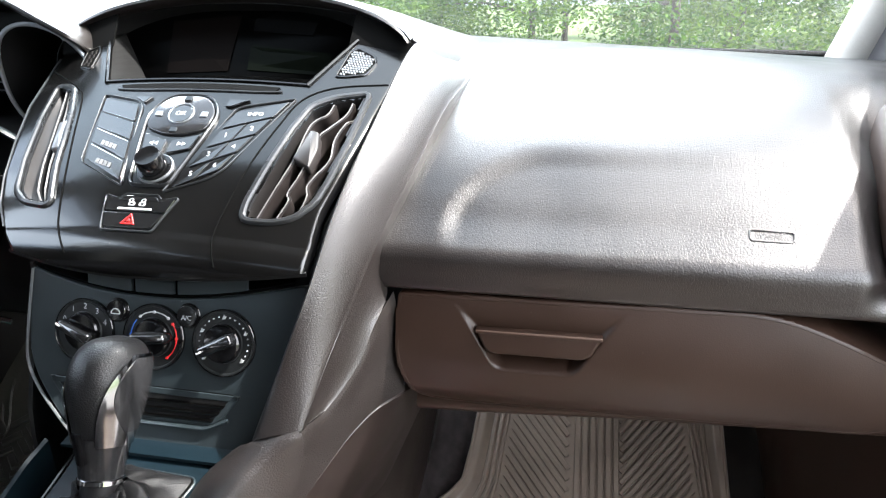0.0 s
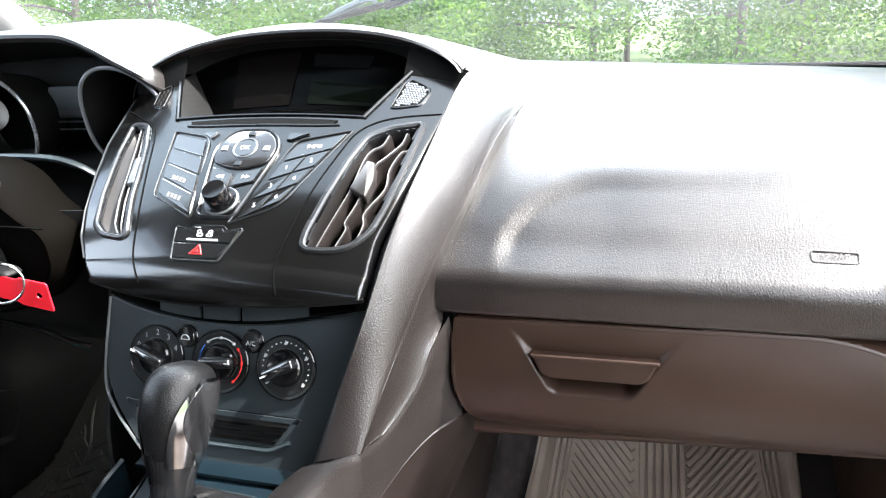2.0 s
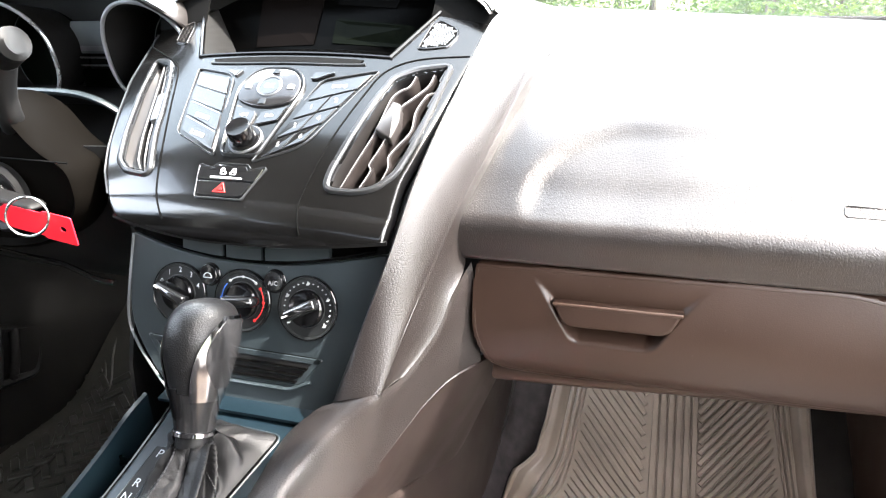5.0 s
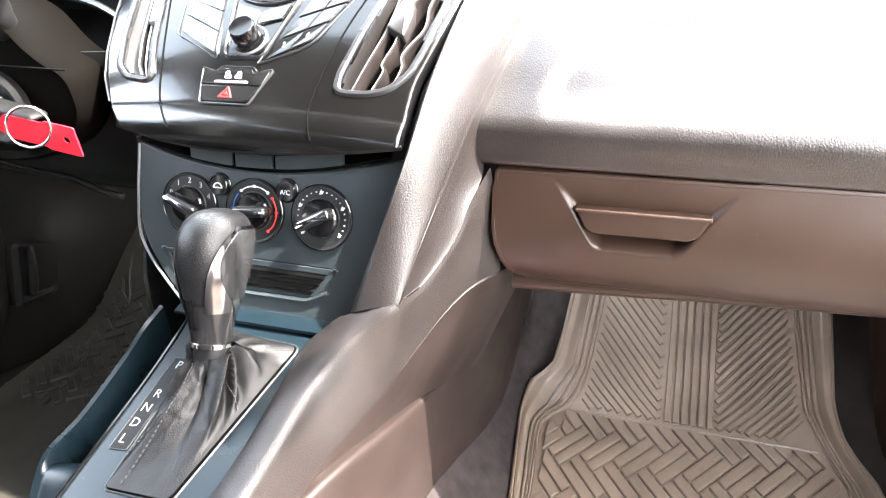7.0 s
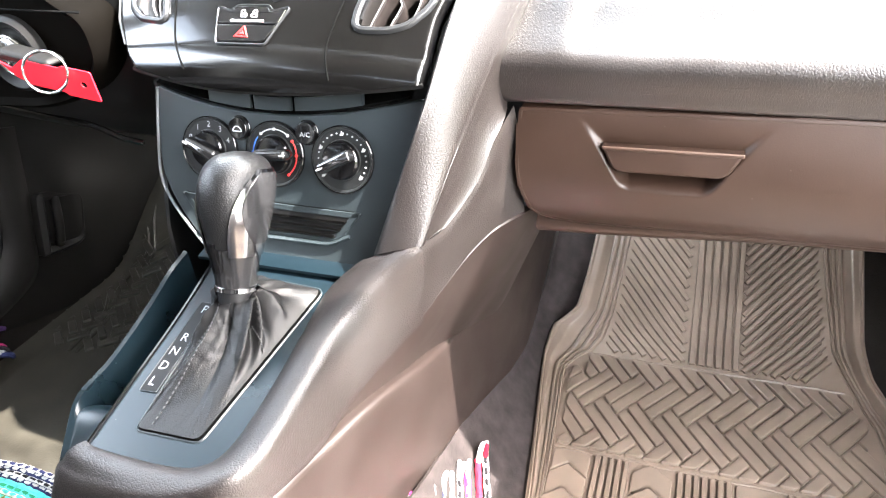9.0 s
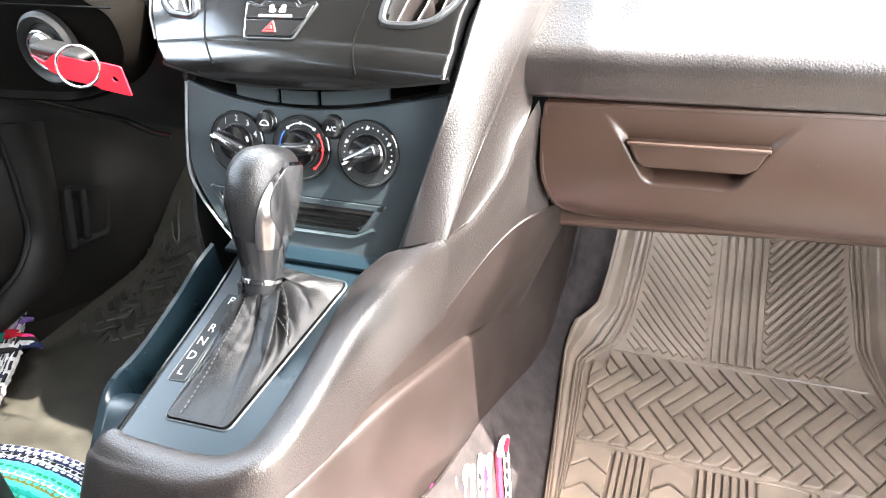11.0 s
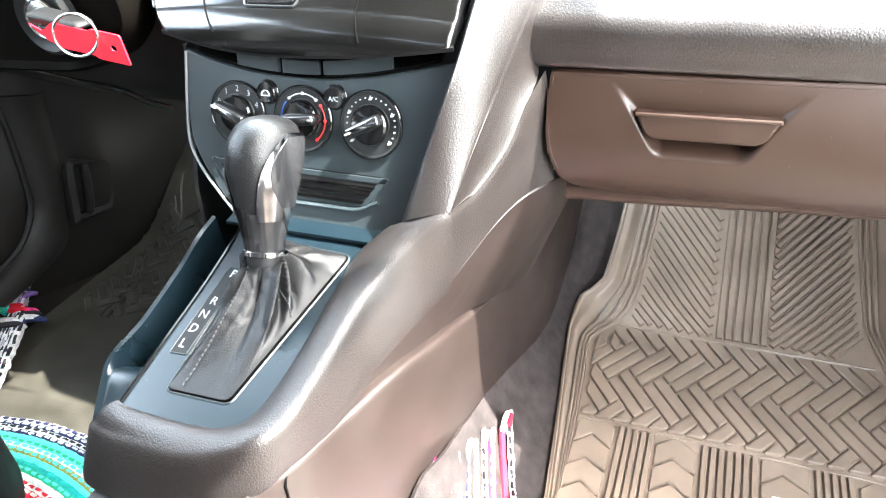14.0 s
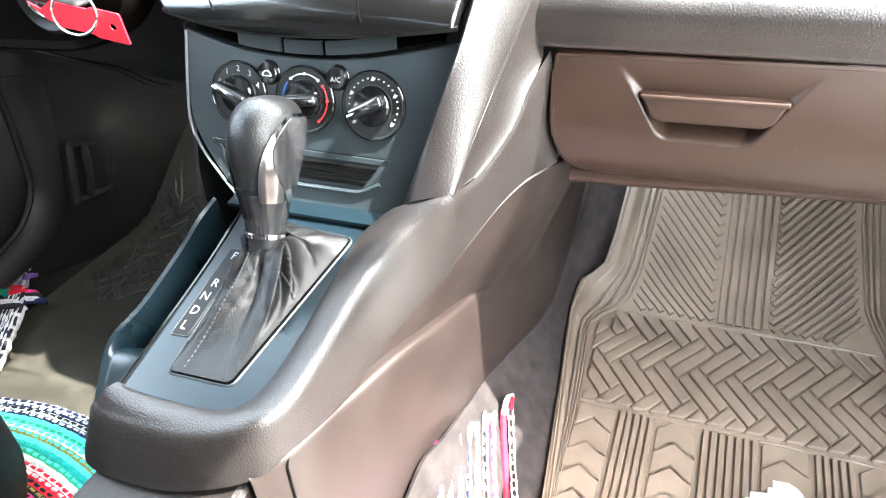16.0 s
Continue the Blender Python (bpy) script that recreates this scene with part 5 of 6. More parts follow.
    # boot
    bo = rounded([(-0.0275, -0.1985), (0.0245, -0.1970), (0.0530, -0.0550), (-0.0240, -0.0510), (-0.0280, -0.085)], [0.005, 0.006, 0.008, 0.006, 0.006], 12)
    bo = cat(np.array(bo + bo[:1]), 385)[:-1]
    ang = np.unwrap([math.atan2(p[1] + 0.10, p[0] - 0.003) for p in bo])
    P = []
    neck = base + axis * -0.004
    for t in np.linspace(0, 1, 90):
        row = []
        for i, (p, w) in enumerate(zip(bo, ang)):
            foot = np.array(at_plate(p[0], p[1], 0.0035))
            top = neck + np.array((0.0165 * math.cos(w), 0.0180 * math.sin(w), 0)) - axis * 0.001
            k = 1 - (1 - t) ** 2.5
            q = foot * (1 - k) + top * k
            q[2] = foot[2] * (1 - t) + top[2] * t + 0.009 * math.sin(math.pi * t) * (1 - 0.7 * smooth01(0.2, 1.0, math.sin(w)))
            fold = 0.0
            for w0, drift, wide, amp in CREASES:
                u = ((w - w0 - drift * t + math.pi) % (2 * math.pi) - math.pi) / wide
                fold += 1.5 * amp * math.exp(-abs(u) ** 1.3)
            fold *= smooth01(0.02, 0.25, t) * (0.42 + 0.58 * (1 - smooth01(0.45, 0.95, t)))
            fold += (0.0024 * noise.noise((q[0] * 110, q[1] * 60, q[2] * 60)) + 0.0011 * noise.noise((q[0] * 260, q[1] * 200, q[2] * 120))) * math.sin(math.pi * t)
            d = np.array((math.cos(w), math.sin(w), 0.25))
            row.append(q + d * fold)
        P.append(row)
    rings = [list(r) for r in P]
    boot = part("boot", loops(rings, False), BOOT, g, "creased black leather boot", True)
    boot.data.set_sharp_from_angle(angle=radians(180))
    for w0 in (-1.93, -1.76, -0.60):
        pts = []
        for i in range(2, 88):
            w = w0
            col = int(np.argmin([abs((q - w + math.pi) % (2 * math.pi) - math.pi) for q in ang]))
            pts.append(np.array(P[i][col]) + np.array((math.cos(w), math.sin(w), 0.3)) * 0.0011)
        pts = cat(cat(pts, 20), 110)
        if w0 > -1:
            pts = pts[4:44]
        part("stitching", join(*[tube(pts[k:k + 3], 0.0007, 5) for k in range(0, len(pts) - 3, 4)]), STITCH, boot, "grey twin stitching")
    part("neck", tube([base + axis * h for h in (-0.022, -0.012, -0.003)], [0.0140, 0.0140, 0.0140], 24), BOOT, g, "gathered leather neck", True)
    return g


# ---- driver's side ----
def driver_side():
    d = thing("instrument_cluster", (-0.3, 0.2, 0.55), "dark instrument cluster under a deep hood", "instrument cluster")
    # hood
    fr = cat([(-0.66, 0.16, 0.631), (-0.58, 0.14, 0.676), (-0.48, 0.135, 0.703), (-0.36, 0.135, 0.712), (-0.255, 0.138, 0.711), (-0.222, 0.139, 0.704), (-0.178, 0.142, 0.681), (-0.15, 0.15, 0.663), (-0.14, 0.2, 0.631)], 70)
    P, Q = [], []
    for p in fr:
        k = min(1, max(0, (p[2] - 0.64) / 0.08))
        P.append(cat([p + np.array((0, 0.004, -0.008)), p + np.array((0, -0.001, -0.002)), p + np.array((0, 0.006, 0.0015)), p + np.array((0, 0.09, 0.004 + 0.005 * k)), p + np.array((0, 0.21, 0.002 + 0.010 * k)), p + np.array((0, 0.40, -0.05)), (p[0] * 1.1, 0.80, 0.625)], 30))
        Q.append([p + np.array((0, 0.004, -0.008)), np.array((-0.33 + (p[0] + 0.33) * 0.82, 0.245, 0.60 + (p[2] - 0.60) * 0.75))])
    part("hood", sheet(np.array(P), 0.004), SOFT, d, "dark grained hood, glaring on top", True)
    part("hood_lining", sheet(np.array(Q), 0.003, True), DARK, d, "", True)
    at = lambda a, b, h: (a, 0.240 - h, b)
    part("back_plate", prism(rounded([(-0.62, 0.50), (-0.145, 0.50), (-0.145, 0.66), (-0.24, 0.70), (-0.55, 0.70), (-0.62, 0.64)], 0.02), at, -0.02, 0, 0.002), DARK, d)
    for cx, rx, rz, y in ((-0.205, 0.054, 0.058, 0.17), (-0.405, 0.070, 0.064, 0.17)):
        q = [(cx + rx * math.cos(w) * (1 + 0.10 * math.cos(w)), y - 0.05 * math.sin(w) * 0.3, 0.617 + rz * math.copysign(abs(math.sin(w)) ** 0.85, math.sin(w))) for w in np.linspace(0, 2 * math.pi, 48, endpoint=False)]
        r = part("dial_ring", tube(q, 0.0022, 8, True), SILVER, d, "silver instrument ring", True)
        rows = [q, [(cx + (a - cx) * 0.8, 0.236, 0.617 + (b - 0.617) * 0.8) for a, _, b in q]]
        part("dial_cone", loops(rows, False), DARK, r, "", True)
        part("dial_glass", prism([(cx + (a - cx) * 0.8, 0.617 + (b - 0.617) * 0.8) for a, _, b in q], at, 0, 0.003, 0.0005), LCD, r)
    a = part("info_screen", prism(rounded([(-0.357, 0.616), (-0.294, 0.616), (-0.292, 0.653), (-0.350, 0.653)], 0.003), at, 0.010, 0.016, 0.001), LCDGREY, d, "pale grey information screen")
    part("screen_bar", prism(rounded([(-0.344, 0.619), (-0.297, 0.619), (-0.297, 0.625), (-0.344, 0.625)], 0.001), at, 0.014, 0.0166, 0.0002), GREYTRIM, a)
    for b in (0.612, 0.603):
        part("trim_line", tube([at(x, b, 0.020) for x in np.linspace(-0.372, -0.300, 12)], 0.0012, 6), GREYTRIM, d)
    part("lower_screen", prism(rounded([(-0.345, 0.560), (-0.282, 0.560), (-0.290, 0.598), (-0.345, 0.598)], 0.003), at, 0.010, 0.016, 0.001), LCD, d, "dull lower screen")
    # cowl lip before the dials
    lip = cat([(-0.44, 0.12, 0.586), (-0.33, 0.118, 0.588), (-0.262, 0.120, 0.586), (-0.232, 0.125, 0.577), (-0.212, 0.135, 0.560)], 40)
    part("cowl_lip", tube(lip, 0.0060, 8, flat=0.6), PANEL, d, "grey rounded lip", True)
    P = [[p, p + np.array((0, 0.05, -0.02)), p + np.array((0, 0.115, -0.010))] for p in lip]
    part("cowl", sheet(np.array(P), 0.002), DARK, d, "", True)

    s = thing("steering_column", (-0.27, 0.05, 0.45), "dark brown steering column shroud with the ignition lock", "steering column")
    prof = lambda y: rounded([(-0.42, 0.600), (-0.262, 0.603 - 0.02 * (y < 0)), (-0.226, 0.590), (-0.200, 0.556), (-0.168, 0.540), (-0.166, 0.500), (-0.196, 0.468), (-0.25, 0.452), (-0.42, 0.448)], [0.02, 0.03, 0.03, 0.03, 0.015, 0.02, 0.03, 0.03, 0.02], 5)
    o = prof(1)
    rings = []
    for y, k in ((0.012, 0.010), (0.006, 0.004), (0.012, 0.0), (0.045, 0.0), (0.075, 0.006), (0.095, 0.03)):
        rings.append([(a, y + 0.20 * (b - 0.5) * (y < 0.05) * -0.3, b) for a, b in inset(o, k)])
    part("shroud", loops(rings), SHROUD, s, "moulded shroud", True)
    part("shroud_joint", tube([(x, 0.003, 0.5445 - 0.02 * (x + 0.17)) for x in np.linspace(-0.40, -0.168, 14)], 0.001, 5), VOID, s)
    at = lambda a, b, h: (-0.258 + a, 0.004 - h, 0.507 + b)
    lock = part("ignition_lock", loops([[at(*p, h) for p in circle(r, 40)] for r, h in ((0.034, -0.004), (0.034, 0.002), (0.030, 0.006), (0.026, 0.004), (0.0235, 0.000))]), DARK, s, "round black lock surround", True)
    part("lock_ring", ring(circle(0.0185, 36), 0.003, at, -0.002, 0.008, 0.001), METAL, lock, "steel ring", True)
    part("lock_barrel", loops([[at(*p, h) for p in circle(r, 36)] for r, h in ((0.0155, 0), (0.0155, 0.007), (0.0120, 0.009), (0.003, 0.009))]), METAL, lock, "", True)
    st = part("stalk", tube(cat([(-0.262, 0.060, 0.572), (-0.245, 0.030, 0.566), (-0.228, 0.010, 0.580), (-0.222, 0.002, 0.608), (-0.212, 0.0, 0.630)], 20), [0.013] * 6 + [0.011] * 8 + [0.012] * 6, 14), DARK, s, "black wiper stalk", True)
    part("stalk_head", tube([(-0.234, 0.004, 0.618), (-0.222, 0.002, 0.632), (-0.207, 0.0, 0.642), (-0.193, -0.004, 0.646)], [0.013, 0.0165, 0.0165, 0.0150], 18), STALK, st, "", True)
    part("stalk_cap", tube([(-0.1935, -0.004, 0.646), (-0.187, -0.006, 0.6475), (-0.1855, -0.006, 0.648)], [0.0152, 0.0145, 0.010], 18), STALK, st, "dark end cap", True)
    part("stalk_root", tube([(-0.285, 0.04, 0.575), (-0.262, 0.030, 0.577), (-0.250, 0.022, 0.578)], [0.020, 0.0185, 0.013], 16), DARK, st, "", True)

    k = thing("ignition_key", (-0.25, -0.01, 0.50), "black-headed car key standing in the ignition lock", "key")
    at = lambda a, b, h: (-0.232 + a * 1.2, -0.006 - h, 0.5125 + b * 0.75 - 0.05 * a)
    o = rounded([(-0.016, 0.006), (-0.010, 0.009), (0.030, 0.001), (0.034, -0.006), (0.026, -0.010), (-0.014, -0.004)], 0.004)
    part("key_head", prism(o, at, 0.0, 0.018, 0.004), DARK, k, "", True)
    part("key_blade", tube([(-0.257, 0.0, 0.506), (-0.257, -0.012, 0.506)], 0.005, 8), METAL, k)
    rg = thing("key_ring", (-0.186, -0.034, 0.49), "thin steel split ring on the key", "key ring")
    part("ring", tube([(-0.186 + 0.0125 * math.cos(w), -0.034 + 0.0105 * math.cos(w), 0.505 + 0.0175 * math.sin(w)) for w in np.linspace(0, 2 * math.pi, 40, endpoint=False)], 0.0012, 8, True), METAL, rg, "", True)
    tg = thing("key_tag", (-0.21, -0.02, 0.48), "bright red plastic key tag with a punched hole", "key tag")
    at = lambda a, b, h: (-0.228 + a * 1.30, -0.024 - h + 0.06 * a, 0.5025 + b - 0.22 * a)
    o = rounded([(-0.014, 0.0055), (-0.004, 0.001), (0.006, 0.0105), (0.034, 0.0105), (0.036, 0.0125), (0.058, 0.0125), (0.060, -0.0125), (0.036, -0.0125), (0.034, -0.0105), (0.010, -0.0105), (-0.002, -0.006)], 0.0015, 3)
    hole = [(0.0505 + 0.0026 * math.cos(w), 0.0026 * math.sin(w)) for w in np.linspace(0, 2 * math.pi, 16, endpoint=False)]
    bm = bmesh.new()
    vo = [bm.verts.new(at(*p, 0.0)) for p in o]
    vh = [bm.verts.new(at(*p, 0.0)) for p in hole]
    eds = [bm.edges.new((q[i], q[(i + 1) % len(q)])) for q in (vo, vh) for i in range(len(q))]
    bmesh.ops.triangle_fill(bm, use_beauty=True, edges=eds)
    ext = bmesh.ops.extrude_face_region(bm, geom=bm.faces[:])
    for v in ext["geom"]:
        if isinstance(v, bmesh.types.BMVert):
            v.co.y -= 0.0015
    bm.verts.index_update()
    part("tag", ([tuple(v.co) for v in bm.verts], [tuple(v.index for v in f.verts) for f in bm.faces]), TAG, tg)
    bm.free()

    kn = thing("knee_panel", (-0.4, 0.08, 0.35), "black knee panel under the steering column", "panel")
    prof = cat([(0.030, 0.55), (0.028, 0.47), (0.040, 0.430), (0.060, 0.405), (0.11, 0.395), (0.30, 0.40)], 24)
    P = [[(x, y + 0.02 * smooth01(-0.3, -0.12, x), z - 0.10 * (x + 0.2) * (z < 0.46)) for y, z in prof] for x in np.linspace(-0.70, -0.112, 30)]
    part("panel", sheet(np.array(P), 0.004, True), DARK, kn, "", True)
    part("panel_edge", tube(cat([(-0.36, 0.046, 0.440), (-0.25, 0.046, 0.424), (-0.216, 0.05, 0.410), (-0.195, 0.055, 0.404)], 16), 0.003, 6), SATIN, kn, "", True)

    hr = thing("bonnet_release", (-0.635, 0.26, 0.14), "black bonnet release lever in a rounded recess on the kick panel", "lever")
    at = lambda a, b, h: (-0.640 + h - 0.04 * (0.27 - a), a, b)
    o = rounded([(0.238, 0.210), (0.318, 0.180), (0.291, 0.093), (0.212, 0.108)], [0.014, 0.022, 0.022, 0.006], 5)
    part("housing", ring(o, 0.013, at, -0.02, 0.024, 0.006), DOOR, hr, "moulded frame", True)
    part("recess", prism(inset(o, 0.011), at, -0.03, 0.006, 0.001), VOID, hr, "recess floor, near black for its shade")
    part("lever", tube(cat([at(0.268, 0.191, 0.012), at(0.262, 0.184, 0.020), at(0.252, 0.145, 0.022), at(0.244, 0.113, 0.018), at(0.245, 0.105, 0.010)], 16), 0.0075, 10), DOOR, hr, "", True)
    # kick panel moulding and the door's edge beside it
    kp = thing("kick_moulding", (-0.66, 0.15, 0.12), "black moulded trim along the driver's door opening", "trim")
    c1 = cat([(0.190, 0.33), (0.188, 0.26), (0.182, 0.211), (0.172, 0.159), (0.137, 0.119), (0.088, 0.100), (0.02, 0.090)], 40)
    c2 = cat([(0.262, 0.31), (0.247, 0.225), (0.220, 0.146), (0.210, 0.108), (0.189, 0.080), (0.135, 0.062), (0.06, 0.052)], 40)
    P = []
    for (a, b), (c, e) in zip(c1, c2):
        P.append([(-0.640 - 0.012 * (1 - u) + 0.014 * math.sin(math.pi * min(1, max(0, u))) ** 0.6, a + (c - a) * u, b + (e - b) * u) for u in np.linspace(-0.05, 1.05, 16)])
    part("moulding", sheet(np.array(P), 0.004), DOOR, kp, "", True)
    part("welt", tube([(-0.645, a - 0.004, b + 0.002) for a, b in c1], 0.0045, 8), DARK, kp, "rubber door seal", True)
    dp = thing("door_pocket", (-0.70, 0.0, 0.05), "black moulded door pocket", "door pocket")
    P = [[(-0.700 + 0.035 * math.sin(math.pi * t) ** 2, y, 0.05 + 0.33 * t) for t in np.linspace(0, 1, 14)] for y in np.linspace(-0.5, 0.10, 20)]
    part("pocket", sheet(np.array(P), 0.006, False), DOOR, dp, "", True)

    se = thing("driver_seat", (-0.40, -0.5, 0.0), "dark cloth driver's seat front corner", "car seat")
    part("cushion", box((-0.62, -0.90, 0.16), (-0.19, -0.30, 0.34), 0.03), SEATCLOTH, se)
    part("valance", loops([[(a, b, z) for a, b in inset(rounded([(-0.62, -0.80), (-0.300, -0.80), (-0.306, -0.215), (-0.340, -0.180), (-0.386, -0.148), (-0.425, -0.136), (-0.62, -0.132)], 0.02, 5), k)] for z, k in ((0.015, 0.0), (0.085, 0.0), (0.098, 0.004), (0.104, 0.014))]), DARK, se, "black plastic seat foot", True)
    sp = thing("passenger_seat", (0.38, -0.9, 0.0), "dark cloth passenger seat", "car seat")
    part("cushion", box((0.16, -1.10, 0.10), (0.62, -0.42, 0.30), 0.04), SEATCLOTH, sp)
    part("backrest", box((0.16, -1.22, 0.30), (0.62, -1.08, 0.90), 0.04), SEATCLOTH, sp)


# ---- floor mats ----
TOE = 0.340
TC, TS = math.cos(radians(37)), math.sin(radians(37))


def at_mat(x, b, h=0.0):
    """On the mat: across, along (bending up at the toe), out of it."""
    r = 0.05
    k = (b - TOE) / r
    if k <= -1:
        return (x, b, h)
    if k >= 1:
        return (x - 0.0, TOE + (b - TOE) * TC - h * TS, (b - TOE) * TS + h * TC)
    u = (k + 1) / 2
    lift = r * TS * u * u
    a = radians(37) * u
    return (x, b - (1 - TC) * max(0, b - TOE) - h * math.sin(a), lift + h * math.cos(a))


def bar(x0, y0, x1, y1, w):
    d = Vector((x1 - x0, y1 - y0)).normalized()
    n = Vector((-d.y, d.x)) * w / 2
    a, b = Vector((x0, y0)), Vector((x1, y1))
    return [tuple(a - n), tuple(b - n), tuple(b + n), tuple(a + n)]


def floor_mat():
    m = thing("floor_mat", (0.37, 0.1, 0.0), "brown ribbed rubber floor mat in the passenger footwell", "floor mat")
    lft = lambda b: float(np.interp(b, [-0.6, 0.087, 0.224, 0.303, 0.335, 0.358, 0.375, 0.395, 0.448, 0.504, 0.62], [0.290, 0.190, 0.1685, 0.1570, 0.1560, 0.1590, 0.1740, 0.1880, 0.1947, 0.1980, 0.203]))
    fldl = lambda b: float(np.interp(b, [-0.6, 0.128, 0.205, 0.262, 0.289, 0.310, 0.3275, 0.353, 0.398, 0.50, 0.62], [0.250, 0.2068, 0.2005, 0.1945, 0.1945, 0.2080, 0.2270, 0.2390, 0.2450, 0.2524, 0.258]))
    rgt = lambda b: float(np.interp(b, [-0.6, 0.0, 0.20, 0.27, 0.30, 0.34, 0.40, 0.62], [0.640, 0.630, 0.612, 0.600, 0.588, 0.572, 0.562, 0.556]))
    fldr = lambda b: float(np.interp(b, [-0.6, 0.0, 0.20, 0.27, 0.322, 0.384, 0.50, 0.62], [0.590, 0.585, 0.575, 0.566, 0.549, 0.523, 0.5085, 0.502]))
    bs = np.r_[np.linspace(-0.6, 0.25, 26), np.linspace(0.256, 0.62, 90)]
    us = np.r_[np.linspace(0, 1, 44), np.linspace(1.08, 1.92, 12), np.linspace(2, 3, 44)]

    def lift(q):
        """The moulded rim of the mat, from its outer edge (0) to the field (1)."""
        z = 0.013 * smooth01(0.0, 0.06, q) * (1 - smooth01(0.30, 0.52, q)) + 0.003 * smooth01(0.02, 0.08, q) * (1 - smooth01(0.12, 0.16, q))
        for c, w in ((0.60, 0.07), (0.76, 0.06), (0.90, 0.05)):
            z += 0.0042 * smooth01(c - w, c - w * 0.55, q) * (1 - smooth01(c + w * 0.55, c + w, q))
        return z
    P = []
    for b in bs:
        l, fl_, fr_, r = lft(b), fldl(b), fldr(b), rgt(b)
        row = []
        for u in us:
            x = float(np.interp(u, [0, 1, 2, 3], [l, fl_, fr_, r]))
            q = u if u <= 1 else (3 - u if u >= 2 else 2.0)
            row.append(at_mat(x, b, lift(min(q, 1.2)) - 0.004 * (q < 0.001)))
        P.append(row)
    part("base", sheet(np.array(P), 0.004, True), RUBBER, m, "brown rubber sheet with a moulded triple rim", True)
    DIV, LOW = 0.323, 0.146
    part("cross_rib", tube([at_mat(x, DIV + 0.0006 * math.sin(x * 140), -0.0012) for x in np.linspace(0.224, 0.540, 60)], 0.0026, 6), RUBBER, m)
    part("cross_rib", tube([at_mat(x, LOW - 0.003 + 0.0008 * math.sin(x * 90), -0.0010) for x in np.linspace(0.206, 0.575, 60)], 0.0022, 6), RUBBER, m)

    def rib(pts, w, h, name):
        """A raised bar with bevelled shoulders along a line on the mat."""
        p = np.array(pts)
        t = np.gradient(p, axis=0)
        t /= np.linalg.norm(t, axis=1, keepdims=True)
        P = [[at_mat(a[0] - q[1] * k, a[1] + q[0] * k, z) for k, z in ((-w, -0.002), (-w * 0.94, h * 0.75), (-w * 0.74, h), (w * 0.74, h), (w * 0.94, h * 0.75), (w, -0.002))] for a, q in zip(p, t)]
        v, f = grid(P)
        n = len(P)
        f += [tuple(range(6)), tuple(range((n - 1) * 6, n * 6))]
        part(name, (v, f), RUBBER, m)
    # straight ribs up the toe
    for k in range(6):
        rib([(0.3500 + 0.0110 * k + (0.3440 + 0.0108 * k + 0.0003 * k - 0.3500 - 0.0110 * k) * t + 0.0055, DIV + 0.006 + 0.27 * t) for t in np.linspace(0, 1, 14)], 0.0042, 0.0036, "rib")
    # slanting ribs on both sides of them
    def slant(left, right, ang, shift):
        for k in range(52):
            c = 0.08 + shift + 0.0155 * k
            dx, dy = math.cos(ang), math.sin(ang)
            run = [(0.38 + dx * q, c + dy * q + 0.10) for q in np.linspace(-0.5, 0.5, 240)]
            run = [p for p in run if left(p[1]) < p[0] < right(p[1]) and DIV + 0.006 < p[1] < 0.60]
            if len(run) > 3:
                rib([run[round(q)] for q in np.linspace(0, len(run) - 1, min(9, len(run)))], 0.0036, 0.0042, "slanting_rib")
    slant(lambda b: fldl(b) + 0.004, lambda b: 0.3450 - 0.034 * (b - 0.325), radians(-50), 0.0)
    slant(lambda b: 0.4165 - 0.028 * (b - 0.325), lambda b: fldr(b) - 0.006, radians(52), 0.006)

    def clip(poly, lo, hi, axis=1):
        """The polygon between two lines across (or along) the mat."""
        for sg, lim in ((1, lo), (-1, -hi)):
            out = []
            for (x0, y0), (x1, y1) in zip(poly, poly[1:] + poly[:1]):
                a, b = sg * (x0, y0)[axis] - lim, sg * (x1, y1)[axis] - lim
                if a >= 0:
                    out.append((x0, y0))
                if a * b < 0:
                    t = a / (a - b)
                    out.append((x0 + (x1 - x0) * t, y0 + (y1 - y0) * t))
            poly = out
            if len(poly) < 3:
                return []
        return poly

    # herringbone of paired bars
    B, STRETCH, r2 = 0.0298, 1.35, math.sqrt(0.5)
    gap = 0.0022
    for i in range(-3, 16):
        for j in range(-3, 4):
            for up in (0, 1):
                for half in (0, 1):
                    u, v = i + 2 * j, i - 2 * j
                    if up:
                        a0, a1, b0, b1 = u + 2 + 0.5 * half, u + 2.5 + 0.5 * half, v - 1, v + 1
                    else:
                        a0, a1, b0, b1 = u, u + 2, v + 0.5 * half, v + 0.5 + 0.5 * half
                    g = gap / B / 2
                    quad = [(a0 + g, b0 + g), (a1 - g, b0 + g), (a1 - g, b1 - g), (a0 + g, b1 - g)]
                    o = [(0.1862 + B * r2 * (p + q), 0.3256 + B * r2 * STRETCH * (q - p)) for p, q in quad]
                    cx, cy = sum(p[0] for p in o) / 4, sum(p[1] for p in o) / 4
                    if not (LOW - 0.03 < cy < DIV + 0.03) or max(p[0] - fldl(p[1]) for p in o) < 0.014 or min(p[0] - fldr(p[1]) for p in o) > -0.014:
                        continue
                    o = clip(o, LOW + 0.002, DIV - 0.0045)
                    if len(o) > 2:
                        o = clip(o, max(fldl(q) for p, q in o) + 0.003, min(fldr(q) for p, q in o) - 0.003, 0)
